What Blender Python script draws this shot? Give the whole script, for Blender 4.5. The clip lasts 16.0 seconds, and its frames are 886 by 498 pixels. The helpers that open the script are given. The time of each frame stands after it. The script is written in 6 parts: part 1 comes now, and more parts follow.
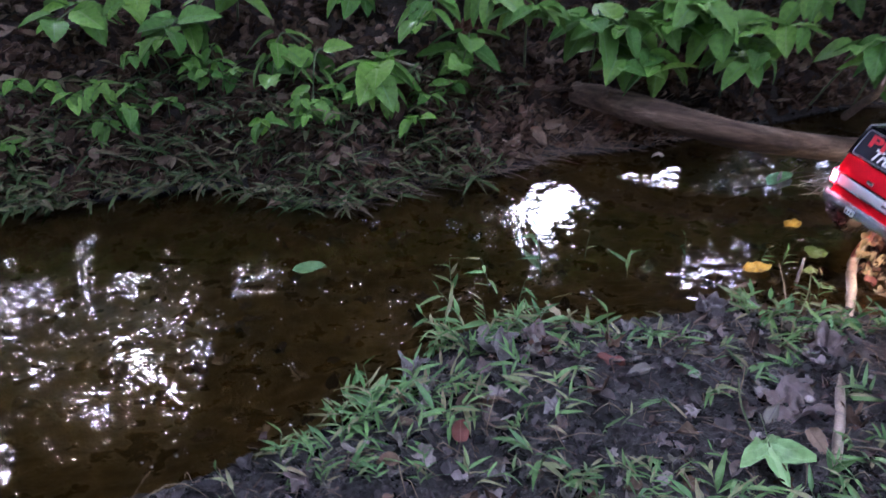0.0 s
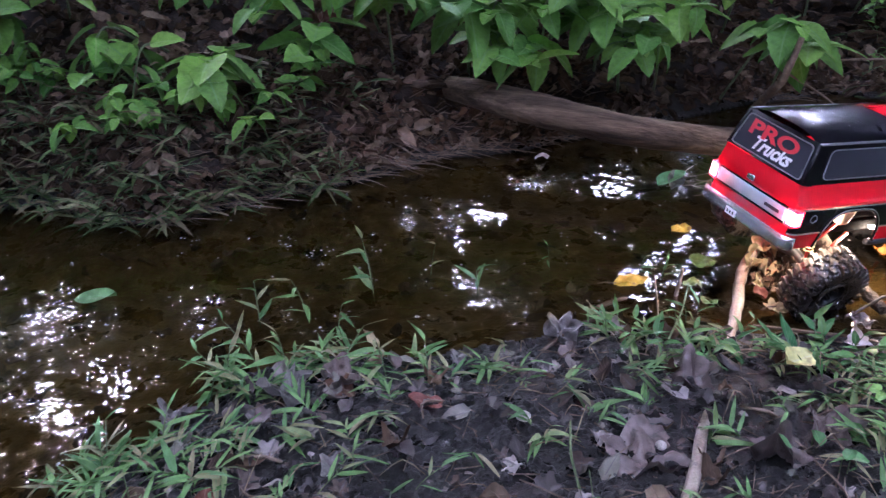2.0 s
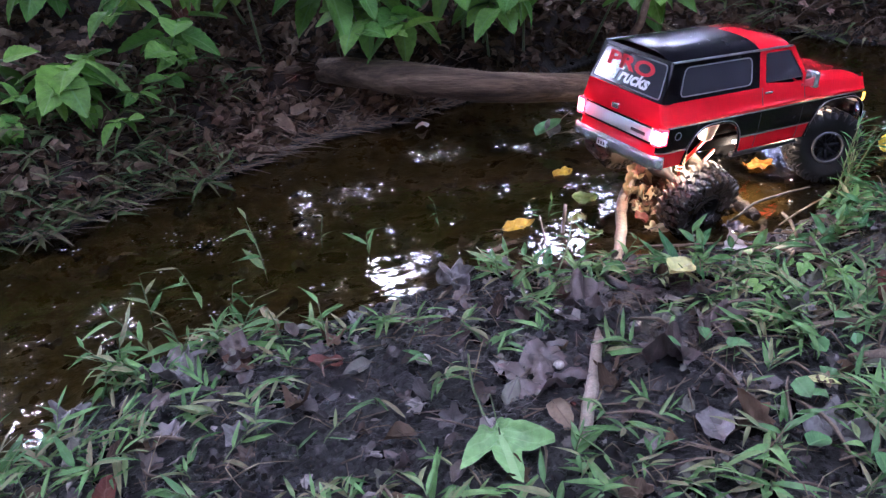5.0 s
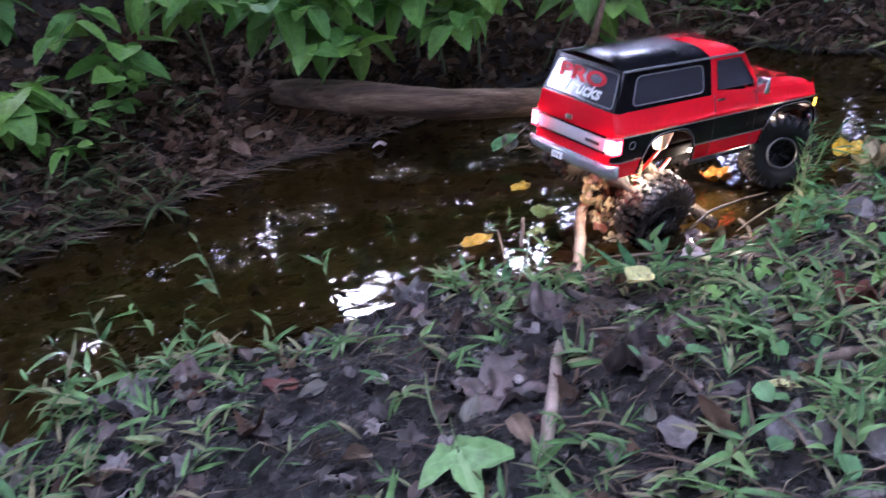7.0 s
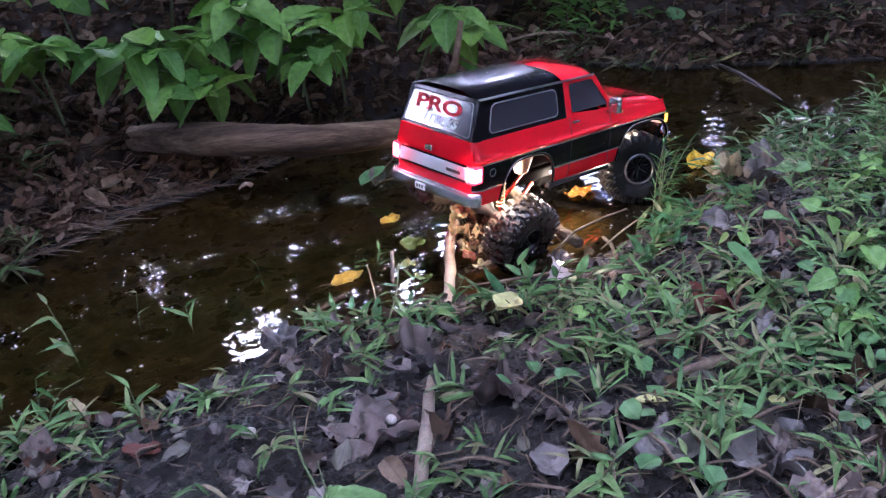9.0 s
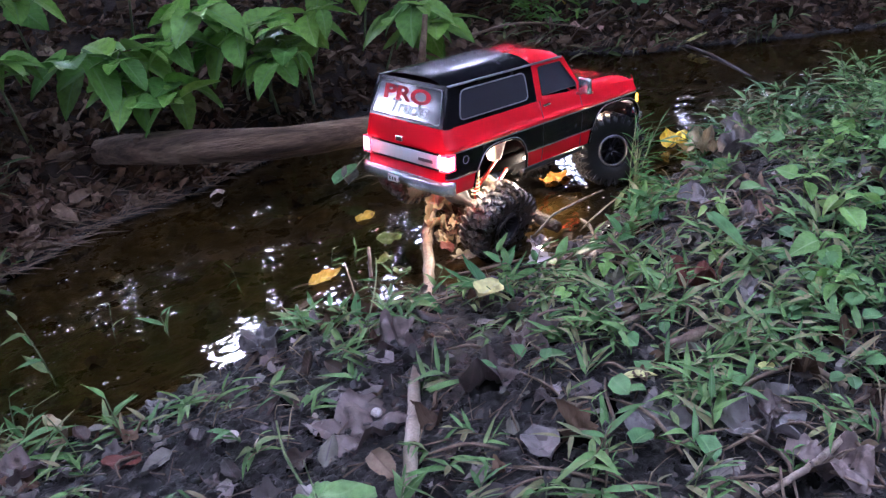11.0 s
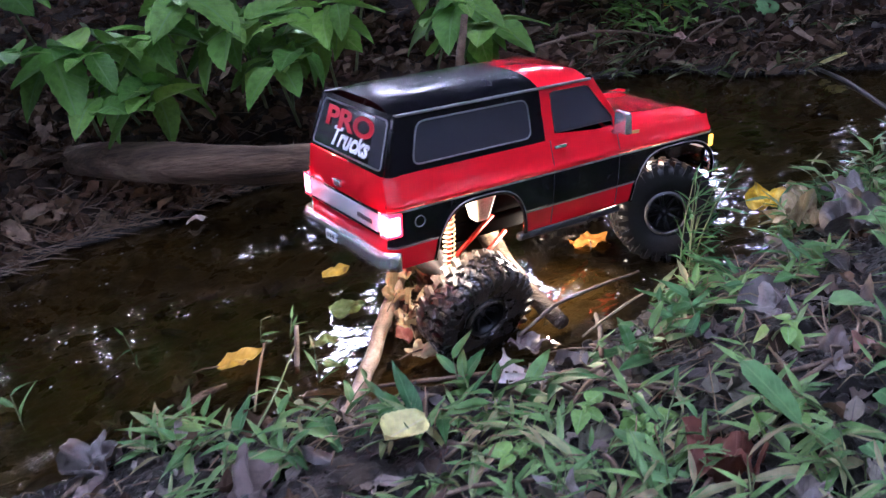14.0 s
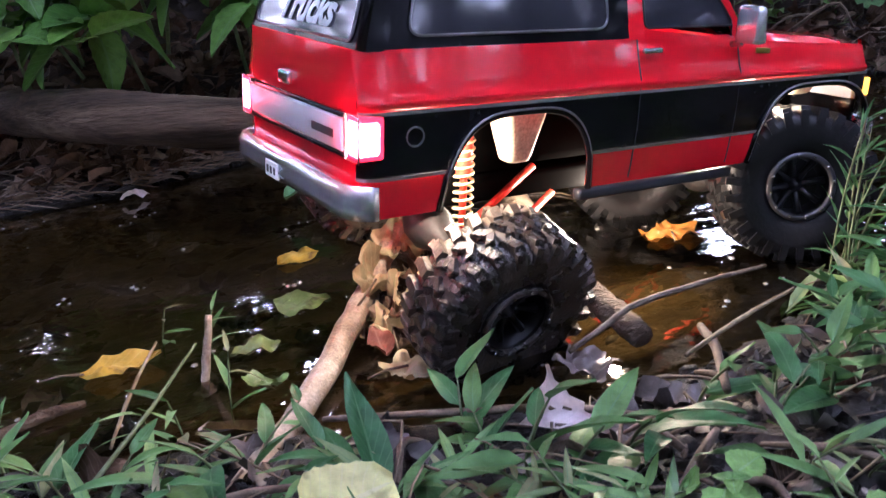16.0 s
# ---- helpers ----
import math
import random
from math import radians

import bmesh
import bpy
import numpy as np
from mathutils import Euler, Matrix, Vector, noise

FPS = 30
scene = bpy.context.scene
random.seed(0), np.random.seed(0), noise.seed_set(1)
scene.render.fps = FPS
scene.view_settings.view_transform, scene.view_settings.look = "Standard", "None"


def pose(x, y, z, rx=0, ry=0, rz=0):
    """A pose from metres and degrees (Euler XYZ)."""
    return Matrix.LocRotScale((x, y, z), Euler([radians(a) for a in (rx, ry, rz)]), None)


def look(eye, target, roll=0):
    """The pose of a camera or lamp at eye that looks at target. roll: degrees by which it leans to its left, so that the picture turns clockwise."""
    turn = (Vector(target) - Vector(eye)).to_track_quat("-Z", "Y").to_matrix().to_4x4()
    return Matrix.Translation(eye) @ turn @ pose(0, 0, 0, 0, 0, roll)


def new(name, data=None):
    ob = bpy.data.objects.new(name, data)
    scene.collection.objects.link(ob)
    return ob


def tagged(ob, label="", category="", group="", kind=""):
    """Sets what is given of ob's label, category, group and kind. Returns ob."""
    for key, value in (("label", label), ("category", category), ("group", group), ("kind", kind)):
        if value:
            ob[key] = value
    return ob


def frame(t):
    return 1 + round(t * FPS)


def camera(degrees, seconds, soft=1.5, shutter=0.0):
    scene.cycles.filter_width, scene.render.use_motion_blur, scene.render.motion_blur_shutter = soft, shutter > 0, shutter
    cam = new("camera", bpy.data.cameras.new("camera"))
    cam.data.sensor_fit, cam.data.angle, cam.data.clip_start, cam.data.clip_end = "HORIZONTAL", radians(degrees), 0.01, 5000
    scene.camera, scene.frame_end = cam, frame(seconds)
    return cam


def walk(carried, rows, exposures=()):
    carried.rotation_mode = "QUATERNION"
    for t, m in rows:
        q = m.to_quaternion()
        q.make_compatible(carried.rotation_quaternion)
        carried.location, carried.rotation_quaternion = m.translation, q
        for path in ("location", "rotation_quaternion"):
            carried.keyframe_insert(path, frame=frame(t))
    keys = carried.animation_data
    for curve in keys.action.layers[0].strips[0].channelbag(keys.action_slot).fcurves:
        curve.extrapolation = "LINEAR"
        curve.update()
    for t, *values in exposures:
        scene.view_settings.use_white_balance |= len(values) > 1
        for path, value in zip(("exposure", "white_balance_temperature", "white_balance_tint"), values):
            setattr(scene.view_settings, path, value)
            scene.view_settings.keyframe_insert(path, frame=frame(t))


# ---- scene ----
cam = camera(53.7, 16.0, soft=1.35, shutter=0.5)
PATH = [
    (0, (0.002, 0.001, 0.955), (0.002, 1.765, 0.014), 0.0),
    (0.5, (0.152, 0.06, 0.879), (0.014, 1.811, -0.078), -1.4),
    (1, (0.249, 0.112, 0.877), (0.084, 1.871, -0.06), -0.8),
    (1.5, (0.28, 0.21, 0.837), (0.199, 1.99, -0.071), -0.6),
    (2, (0.309, 0.269, 0.8), (0.357, 2.055, -0.099), -0.9),
    (2.5, (0.301, 0.282, 0.789), (0.388, 2.07, -0.104), -1.9),
    (3, (0.314, 0.27, 0.768), (0.43, 2.047, -0.142), -3.6),
    (3.5, (0.331, 0.251, 0.76), (0.493, 2.033, -0.135), -4.9),
    (4, (0.338, 0.238, 0.748), (0.547, 2.009, -0.157), -4.7),
    (6.5, (0.36, 0.219, 0.711), (0.633, 1.997, -0.166), -8.0),
    (7, (0.372, 0.236, 0.706), (0.689, 2.014, -0.153), -7.1),
    (7.5, (0.415, 0.241, 0.718), (0.89, 2.001, -0.104), -5.6),
    (8, (0.425, 0.237, 0.707), (0.977, 1.965, -0.136), -6.0),
    (8.5, (0.419, 0.243, 0.703), (0.971, 1.977, -0.128), -7.5),
    (9, (0.421, 0.248, 0.703), (0.983, 1.978, -0.128), -8.2),
    (11.5, (0.427, 0.265, 0.665), (1.049, 1.982, -0.149), -11.7),
    (12, (0.436, 0.274, 0.667), (1.077, 1.994, -0.127), -11.9),
    (12.5, (0.449, 0.289, 0.67), (1.08, 2.019, -0.112), -11.8),
    (13, (0.551, 0.374, 0.704), (1.158, 2.125, -0.047), -9.5),
    (13.5, (0.716, 0.517, 0.581), (1.218, 2.308, -0.154), -6.7),
    (14, (0.815, 0.603, 0.545), (1.119, 2.427, -0.217), -10.3),
    (14.5, (0.871, 0.676, 0.517), (1.166, 2.521, -0.195), -11.0),
    (15, (0.882, 0.885, 0.369), (1.204, 2.737, -0.314), -8.0),
    (15.5, (0.876, 0.975, 0.322), (1.175, 2.847, -0.317), -6.4),
    (16, (0.871, 0.971, 0.304), (1.165, 2.845, -0.33), -6.8),
]
walk(cam, [(t, look(eye, target, roll)) for t, eye, target, roll in PATH],
     [(0.0, 5.80, 5280, 36), (3.0, 5.92, 5260, 36), (7.0, 5.86, 5230, 36), (12.5, 5.8, 5230, 36), (14.0, 5.74, 5230, 36), (15.0, 5.63, 5280, 36), (16.0, 5.6, 5280, 36)])

# ---------------------------------------------------------------- light
world = bpy.data.worlds.new("sky")
scene.world = world
world.use_nodes = True
wn = world.node_tree.nodes
sky = wn.new("ShaderNodeTexSky")
sky.sky_type, sky.sun_disc = "NISHITA", False
sky.sun_elevation, sky.sun_rotation = radians(54), radians(-20)
sky.air_density, sky.dust_density, sky.ozone_density = 1.0, 6.0, 1.5
wn["Background"].inputs["Strength"].default_value = 0.15
haze = wn.new("ShaderNodeHueSaturation")                  # thin overcast
haze.inputs["Saturation"].default_value = 0.35
world.node_tree.links.new(sky.outputs["Color"], haze.inputs["Color"])
world.node_tree.links.new(haze.outputs["Color"], wn["Background"].inputs["Color"])
sun = new("sun", bpy.data.lights.new("sun", "SUN"))
sun.data.energy, sun.data.angle, sun.data.color = 0.05, radians(40), (1.0, 0.96, 0.9)
sun.matrix_world = look((0.6 - 1.8, 2.0 + 4.9, 7.2), (0.6, 2.0, 0))


# ---------------------------------------------------------------- materials
def material(name, base=(0.5, 0.5, 0.5), rough=0.5, metal=0.0, spec=0.5, coat=0.0):
    m = bpy.data.materials.new(name)
    m.use_nodes = True
    b = m.node_tree.nodes["Principled BSDF"]
    b.inputs["Base Color"].default_value = (*base, 1)
    b.inputs["Roughness"].default_value = rough
    b.inputs["Metallic"].default_value = metal
    b.inputs["Specular IOR Level"].default_value = spec
    b.inputs["Coat Weight"].default_value = coat
    b.inputs["Coat Roughness"].default_value = 0.04
    return m


def node(m, kind, **inputs):
    n = m.node_tree.nodes.new(kind)
    for k, v in inputs.items():
        n.inputs[k.replace("_", " ")].default_value = v
    return n


def link(m, a, b):
    m.node_tree.links.new(a, b)


def bsdf(m):
    return m.node_tree.nodes["Principled BSDF"]


def ramp(m, src, stops):
    r = m.node_tree.nodes.new("ShaderNodeValToRGB")
    e = r.color_ramp.elements
    while len(e) < len(stops):
        e.new(0.5)
    for el, (p, c) in zip(e, stops):
        el.position, el.color = p, (*c, 1)
    link(m, src, r.inputs["Fac"])
    return r.outputs["Color"]


def noise_tex(m, scale, detail=6.0, rough=0.6, space="Object"):
    tc = m.node_tree.nodes.new("ShaderNodeTexCoord")
    n = node(m, "ShaderNodeTexNoise", Scale=scale, Detail=detail, Roughness=rough)
    link(m, tc.outputs[space], n.inputs["Vector"])
    return n.outputs["Fac"]


def mixed(m, fac, a, b, mode="MIX"):
    x = m.node_tree.nodes.new("ShaderNodeMix")
    x.data_type, x.blend_type = "RGBA", mode
    for s, v in ((x.inputs[0], fac), (x.inputs[6], a), (x.inputs[7], b)):
        if hasattr(v, "is_linked"):
            link(m, v, s)
        else:
            s.default_value = v if isinstance(v, (int, float)) else (*v, 1)
    return x.outputs[2]


def bump(m, height, strength, distance):
    b = node(m, "ShaderNodeBump", Strength=strength, Distance=distance)
    link(m, height, b.inputs["Height"])
    link(m, b.outputs["Normal"], bsdf(m).inputs["Normal"])
    return b


def varied(name, colours, rough, scale, depth=0.002, strength=0.6, rough2=None, spec=0.5):
    """A surface whose colour wanders over the given ramp, with grain and relief at two scales."""
    m = material(name, colours[0], rough, spec=spec)
    big, fine = noise_tex(m, scale), noise_tex(m, scale * 9, 8)
    n = len(colours)
    col = ramp(m, big, [(0.3 + 0.4 * i / max(1, n - 1), c) for i, c in enumerate(colours)])
    grain = ramp(m, fine, [(0.3, (0.6, 0.6, 0.6)), (0.7, (1.25, 1.25, 1.25))])
    link(m, mixed(m, 1.0, col, grain, "MULTIPLY"), bsdf(m).inputs["Base Color"])
    if rough2 is not None:
        r = ramp(m, big, [(0.38, (rough2,) * 3), (0.62, (rough,) * 3)])
        link(m, r, bsdf(m).inputs["Roughness"])
    bump(m, fine, strength, depth)
    return m


def leafy(name, colours, rough=0.45, vein=(0.3, 0.4, 0.12), spots=None, lucent=0.25, spec=0.4):
    """Leaf: each island or object takes its own tone; a pale midrib and side veins along the leaf's own length."""
    m = material(name, colours[0], rough, spec=spec)
    nt = m.node_tree.nodes
    geo, info = nt.new("ShaderNodeNewGeometry"), nt.new("ShaderNodeObjectInfo")
    add = nt.new("ShaderNodeMath")
    add.operation = "ADD"
    link(m, geo.outputs["Random Per Island"], add.inputs[0])
    link(m, info.outputs["Random"], add.inputs[1])
    fr = nt.new("ShaderNodeMath")
    fr.operation = "FRACT"
    link(m, add.outputs[0], fr.inputs[0])
    n = len(colours)
    col = ramp(m, fr.outputs[0], [(i / max(1, n - 1), c) for i, c in enumerate(colours)])
    mott = noise_tex(m, 60, 5)
    col = mixed(m, 1.0, col, ramp(m, mott, [(0.35, (0.72, 0.72, 0.72)), (0.7, (1.2, 1.2, 1.2))]), "MULTIPLY")
    uv = nt.new("ShaderNodeUVMap")
    sep = nt.new("ShaderNodeSeparateXYZ")
    link(m, uv.outputs["UV"], sep.inputs[0])

    def math_node(op, a, b=None):
        x = nt.new("ShaderNodeMath")
        x.operation = op
        for s, v in zip(x.inputs, (a, b)):
            if v is not None:
                if hasattr(v, "is_linked"):
                    link(m, v, s)
                else:
                    s.default_value = v
        return x.outputs[0]

    off = math_node("ABSOLUTE", math_node("SUBTRACT", sep.outputs["Y"], 0.5))
    rib = math_node("LESS_THAN", off, 0.035)
    side = math_node("SINE", math_node("MULTIPLY", math_node("SUBTRACT", sep.outputs["X"], math_node("MULTIPLY", off, 0.55)), 52.0))
    side = math_node("GREATER_THAN", side, 0.88)
    veins = math_node("MAXIMUM", math_node("MULTIPLY", rib, 0.8), math_node("MULTIPLY", side, 0.3))
    col = mixed(m, veins, col, vein)
    if spots:
        col = mixed(m, ramp(m, noise_tex(m, 38, 4), [(0.6, (0, 0, 0)), (0.7, (1, 1, 1))]), col, spots)
    link(m, col, bsdf(m).inputs["Base Color"])
    bump(m, math_node("ADD", math_node("MULTIPLY", veins, -0.6), mott), 0.8, 0.003)
    if lucent:
        tr = nt.new("ShaderNodeBsdfTranslucent")
        link(m, col, tr.inputs["Color"])
        mx = nt.new("ShaderNodeMixShader")
        mx.inputs[0].default_value = lucent
        out = nt["Material Output"]
        link(m, bsdf(m).outputs[0], mx.inputs[1])
        link(m, tr.outputs[0], mx.inputs[2])
        link(m, mx.outputs[0], out.inputs["Surface"])
    return m


def glowing(name, colour, strength, base=(0.5, 0.02, 0.02)):
    m = material(name, base, 0.2)
    bsdf(m).inputs["Emission Color"].default_value = (*colour, 1)
    bsdf(m).inputs["Emission Strength"].default_value = strength
    return m


# ground
M_mud = varied("wet_mud", [(0.005, 0.0045, 0.0040), (0.013, 0.0116, 0.0104), (0.035, 0.031, 0.028)], 0.65, 16.0, 0.010, 1.0, rough2=0.16, spec=0.4)
geo_ = M_mud.node_tree.nodes.new("ShaderNodeNewGeometry")
sep_ = M_mud.node_tree.nodes.new("ShaderNodeSeparateXYZ")
link(M_mud, geo_.outputs["Position"], sep_.inputs[0])
rng_ = node(M_mud, "ShaderNodeMapRange")
rng_.inputs[1].default_value, rng_.inputs[2].default_value, rng_.inputs[3].default_value, rng_.inputs[4].default_value = -0.003, -0.010, 0.0, 1.0
link(M_mud, sep_.outputs["Z"], rng_.inputs[0])
old_ = bsdf(M_mud).inputs["Base Color"].links[0].from_socket
spot_ = ramp(M_mud, noise_tex(M_mud, 55, 5, 0.65), [(0.32, (0.35, 0.35, 0.36)), (0.55, (1.0, 1.0, 1.0)), (0.75, (2.2, 2.1, 2.05))])
old_ = mixed(M_mud, 1.0, old_, spot_, "MULTIPLY")
silt_ = ramp(M_mud, noise_tex(M_mud, 22, 6), [(0.3, (0.065, 0.048, 0.022)), (0.7, (0.17, 0.130, 0.062))])
link(M_mud, mixed(M_mud, rng_.outputs[0], old_, silt_), bsdf(M_mud).inputs["Base Color"])
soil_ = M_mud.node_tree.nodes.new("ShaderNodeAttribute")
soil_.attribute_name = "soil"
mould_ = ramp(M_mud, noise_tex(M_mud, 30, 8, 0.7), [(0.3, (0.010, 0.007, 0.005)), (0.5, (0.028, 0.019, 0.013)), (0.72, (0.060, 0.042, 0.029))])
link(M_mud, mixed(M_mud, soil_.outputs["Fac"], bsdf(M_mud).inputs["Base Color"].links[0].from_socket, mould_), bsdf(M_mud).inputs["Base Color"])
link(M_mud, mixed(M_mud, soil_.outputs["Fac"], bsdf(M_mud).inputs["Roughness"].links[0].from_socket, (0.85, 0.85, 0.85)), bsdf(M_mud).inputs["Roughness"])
M_bark = varied("bare_weathered_log", [(0.022, 0.015, 0.010), (0.080, 0.055, 0.036), (0.15, 0.108, 0.070), (0.26, 0.195, 0.130)], 0.8, 16.0, 0.010, 1.0, spec=0.2)
for n_ in [n for n in M_bark.node_tree.nodes if n.bl_idname == "ShaderNodeTexNoise"]:      # grain runs along the log
    src_ = n_.inputs["Vector"].links[0].from_socket
    rot_, len_ = M_bark.node_tree.nodes.new("ShaderNodeMapping"), M_bark.node_tree.nodes.new("ShaderNodeMapping")
    rot_.inputs["Rotation"].default_value = (0, 0, radians(25))
    len_.inputs["Scale"].default_value = (0.16, 1.6, 1.6)
    link(M_bark, src_, rot_.inputs["Vector"])
    link(M_bark, rot_.outputs[0], len_.inputs["Vector"])
    link(M_bark, len_.outputs[0], n_.inputs["Vector"])
M_stick = varied("pale_peeled_stick", [(0.13, 0.10, 0.075), (0.28, 0.225, 0.17), (0.40, 0.335, 0.265)], 0.55, 34.0, 0.002, 0.8, rough2=0.3)
M_twig = varied("brown_twig", [(0.07, 0.05, 0.035), (0.13, 0.095, 0.065), (0.19, 0.145, 0.10)], 0.8, 60.0, 0.001, 0.5)
M_straw = varied("straw", [(0.10, 0.075, 0.045), (0.19, 0.145, 0.085), (0.30, 0.25, 0.155)], 0.7, 25.0, 0.0006, 0.4)
M_wetwood = varied("soaked_dark_wood", [(0.012, 0.010, 0.008), (0.035, 0.028, 0.022)], 0.4, 40.0, 0.001, 0.6)
M_trunk = varied("tree_bark", [(0.035, 0.028, 0.022), (0.07, 0.058, 0.047)], 0.9, 6.0, 0.01, 1.0)
M_pebble = varied("pebble", [(0.25, 0.22, 0.19), (0.42, 0.38, 0.34)], 0.5, 60.0, 0.0006, 0.4)
# foliage
M_weed = leafy("weed_leaf", [(0.06, 0.165, 0.028), (0.10, 0.235, 0.042), (0.155, 0.31, 0.055), (0.085, 0.19, 0.035)], 0.5, (0.12, 0.24, 0.08), spec=0.25)
M_weed_pale = leafy("young_weed_leaf", [(0.12, 0.28, 0.04), (0.18, 0.34, 0.055)], 0.42, (0.2, 0.34, 0.1), spec=0.25)
M_grass = leafy("grass_blade", [(0.06, 0.145, 0.042), (0.11, 0.225, 0.068), (0.20, 0.35, 0.115), (0.09, 0.20, 0.075), (0.165, 0.31, 0.10), (0.23, 0.26, 0.12), (0.27, 0.225, 0.135)], 0.42, (0.11, 0.21, 0.09), spec=0.3)
M_lance = leafy("lance_leaf", [(0.04, 0.125, 0.045), (0.06, 0.165, 0.055), (0.09, 0.21, 0.065), (0.14, 0.27, 0.08)], 0.45, (0.10, 0.21, 0.09), spec=0.22)
M_grass_far = leafy("shore_grass_blade", [(0.045, 0.085, 0.03), (0.08, 0.13, 0.045), (0.12, 0.17, 0.06), (0.20, 0.165, 0.10), (0.13, 0.10, 0.06), (0.07, 0.12, 0.04)], 0.6, (0.13, 0.15, 0.07), spec=0.2)
M_round = leafy("round_leaf", [(0.07, 0.18, 0.06), (0.10, 0.23, 0.085), (0.14, 0.28, 0.10)], 0.45, (0.14, 0.26, 0.1))
M_stem = varied("green_stem", [(0.06, 0.11, 0.04), (0.12, 0.15, 0.06)], 0.6, 20.0, 0.0005, 0.3)
M_litter = leafy("dead_leaf", [(0.024, 0.015, 0.010), (0.060, 0.037, 0.022), (0.13, 0.085, 0.054), (0.045, 0.028, 0.017), (0.22, 0.165, 0.115), (0.09, 0.05, 0.032), (0.03, 0.021, 0.015)], 0.8, (0.14, 0.10, 0.07), lucent=0.1, spec=0.15)
M_soak = leafy("soaked_leaf", [(0.060, 0.054, 0.050), (0.11, 0.100, 0.094), (0.17, 0.155, 0.148)], 0.3, (0.12, 0.11, 0.10), spots=(0.04, 0.035, 0.032), lucent=0.05)
M_scrap = leafy("leaf_scrap", [(0.018, 0.016, 0.015), (0.042, 0.036, 0.034), (0.10, 0.085, 0.078), (0.07, 0.045, 0.032), (0.04, 0.034, 0.031), (0.26, 0.225, 0.21), (0.09, 0.09, 0.06)], 0.45, (0.07, 0.06, 0.06), lucent=0.0, spec=0.3)
M_purple = leafy("purple_brown_leaf", [(0.062, 0.046, 0.040), (0.112, 0.085, 0.075), (0.155, 0.120, 0.107)], 0.45, (0.12, 0.092, 0.082), spots=(0.045, 0.034, 0.030), lucent=0.05)
M_yellow = leafy("yellow_leaf", [(0.50, 0.30, 0.03), (0.55, 0.36, 0.04)], 0.45, (0.6, 0.42, 0.1), spots=(0.22, 0.12, 0.03))
M_bright = leafy("bright_yellow_leaf", [(0.72, 0.46, 0.02), (0.78, 0.52, 0.03)], 0.35, (0.8, 0.6, 0.1), spots=(0.5, 0.28, 0.03), lucent=0.35)
M_pale = leafy("pale_yellow_leaf", [(0.62, 0.63, 0.24), (0.68, 0.66, 0.28)], 0.5, (0.6, 0.58, 0.32), spots=(0.36, 0.34, 0.14))
M_lilac = leafy("pale_lilac_leaf", [(0.64, 0.57, 0.58), (0.70, 0.63, 0.63)], 0.55, (0.62, 0.56, 0.56))
M_pinkish = leafy("pinkish_dead_leaf", [(0.30, 0.17, 0.14), (0.34, 0.20, 0.165)], 0.6, (0.36, 0.24, 0.2), spots=(0.16, 0.09, 0.07), lucent=0.1, spec=0.2)
M_red = leafy("dark_red_leaf", [(0.085, 0.030, 0.022), (0.15, 0.050, 0.034)], 0.55, (0.17, 0.08, 0.06), lucent=0.1, spec=0.25)
M_orange = leafy("amber_leaf", [(0.40, 0.165, 0.02), (0.45, 0.20, 0.025)], 0.4, (0.48, 0.26, 0.06))
M_heart = leafy("heart_leaf", [(0.12, 0.26, 0.07), (0.17, 0.34, 0.085), (0.22, 0.39, 0.10)], 0.45, (0.22, 0.38, 0.16))
M_maple = leafy("green_lobed_leaf", [(0.17, 0.33, 0.11), (0.20, 0.36, 0.13)], 0.45, (0.3, 0.46, 0.2))
M_tan = leafy("tan_leaf", [(0.33, 0.275, 0.155), (0.46, 0.395, 0.225), (0.20, 0.155, 0.085)], 0.4, (0.45, 0.36, 0.24), spots=(0.14, 0.08, 0.04))
M_drowned = leafy("waterlogged_leaf", [(0.075, 0.14, 0.045), (0.11, 0.18, 0.055), (0.16, 0.18, 0.05)], 0.35, (0.14, 0.18, 0.07), spots=(0.06, 0.06, 0.025), lucent=0.1)
M_canopy = leafy("tree_leaf", [(0.02, 0.045, 0.015), (0.035, 0.07, 0.02), (0.05, 0.09, 0.03)], 0.5, (0.06, 0.1, 0.04), lucent=0.1)

# water: clear brown, rippled, mirrored by angle
M_water = bpy.data.materials.new("stream_water")
M_water.use_nodes = True
nt = M_water.node_tree
nt.nodes.remove(nt.nodes["Principled BSDF"])
gl = node(M_water, "ShaderNodeBsdfGlossy", Color=(1, 1, 1, 1), Roughness=0.004)
tp = node(M_water, "ShaderNodeBsdfTransparent", Color=(0.44, 0.385, 0.25, 1))
fz = node(M_water, "ShaderNodeFresnel", IOR=1.33)
wmx = nt.nodes.new("ShaderNodeMixShader")
w1 = noise_tex(M_water, 27, 0.3, 0.4)
w2 = noise_tex(M_water, 74, 0.6, 0.45)
wadd = nt.nodes.new("ShaderNodeMath")
wadd.operation = "MULTIPLY_ADD"
link(M_water, w2, wadd.inputs[0])
wadd.inputs[1].default_value = 0.36
link(M_water, w1, wadd.inputs[2])
wb = node(M_water, "ShaderNodeBump", Strength=0.26, Distance=0.003)
link(M_water, wadd.outputs[0], wb.inputs["Height"])
for s in (gl, fz):
    link(M_water, wb.outputs["Normal"], s.inputs["Normal"])
link(M_water, fz.outputs[0], wmx.inputs[0])
link(M_water, tp.outputs[0], wmx.inputs[1])
link(M_water, gl.outputs[0], wmx.inputs[2])
link(M_water, wmx.outputs[0], nt.nodes["Material Output"].inputs["Surface"])

M_foam = material("bubble_film", (0.20, 0.19, 0.17), 0.08, spec=0.8, coat=0.6)

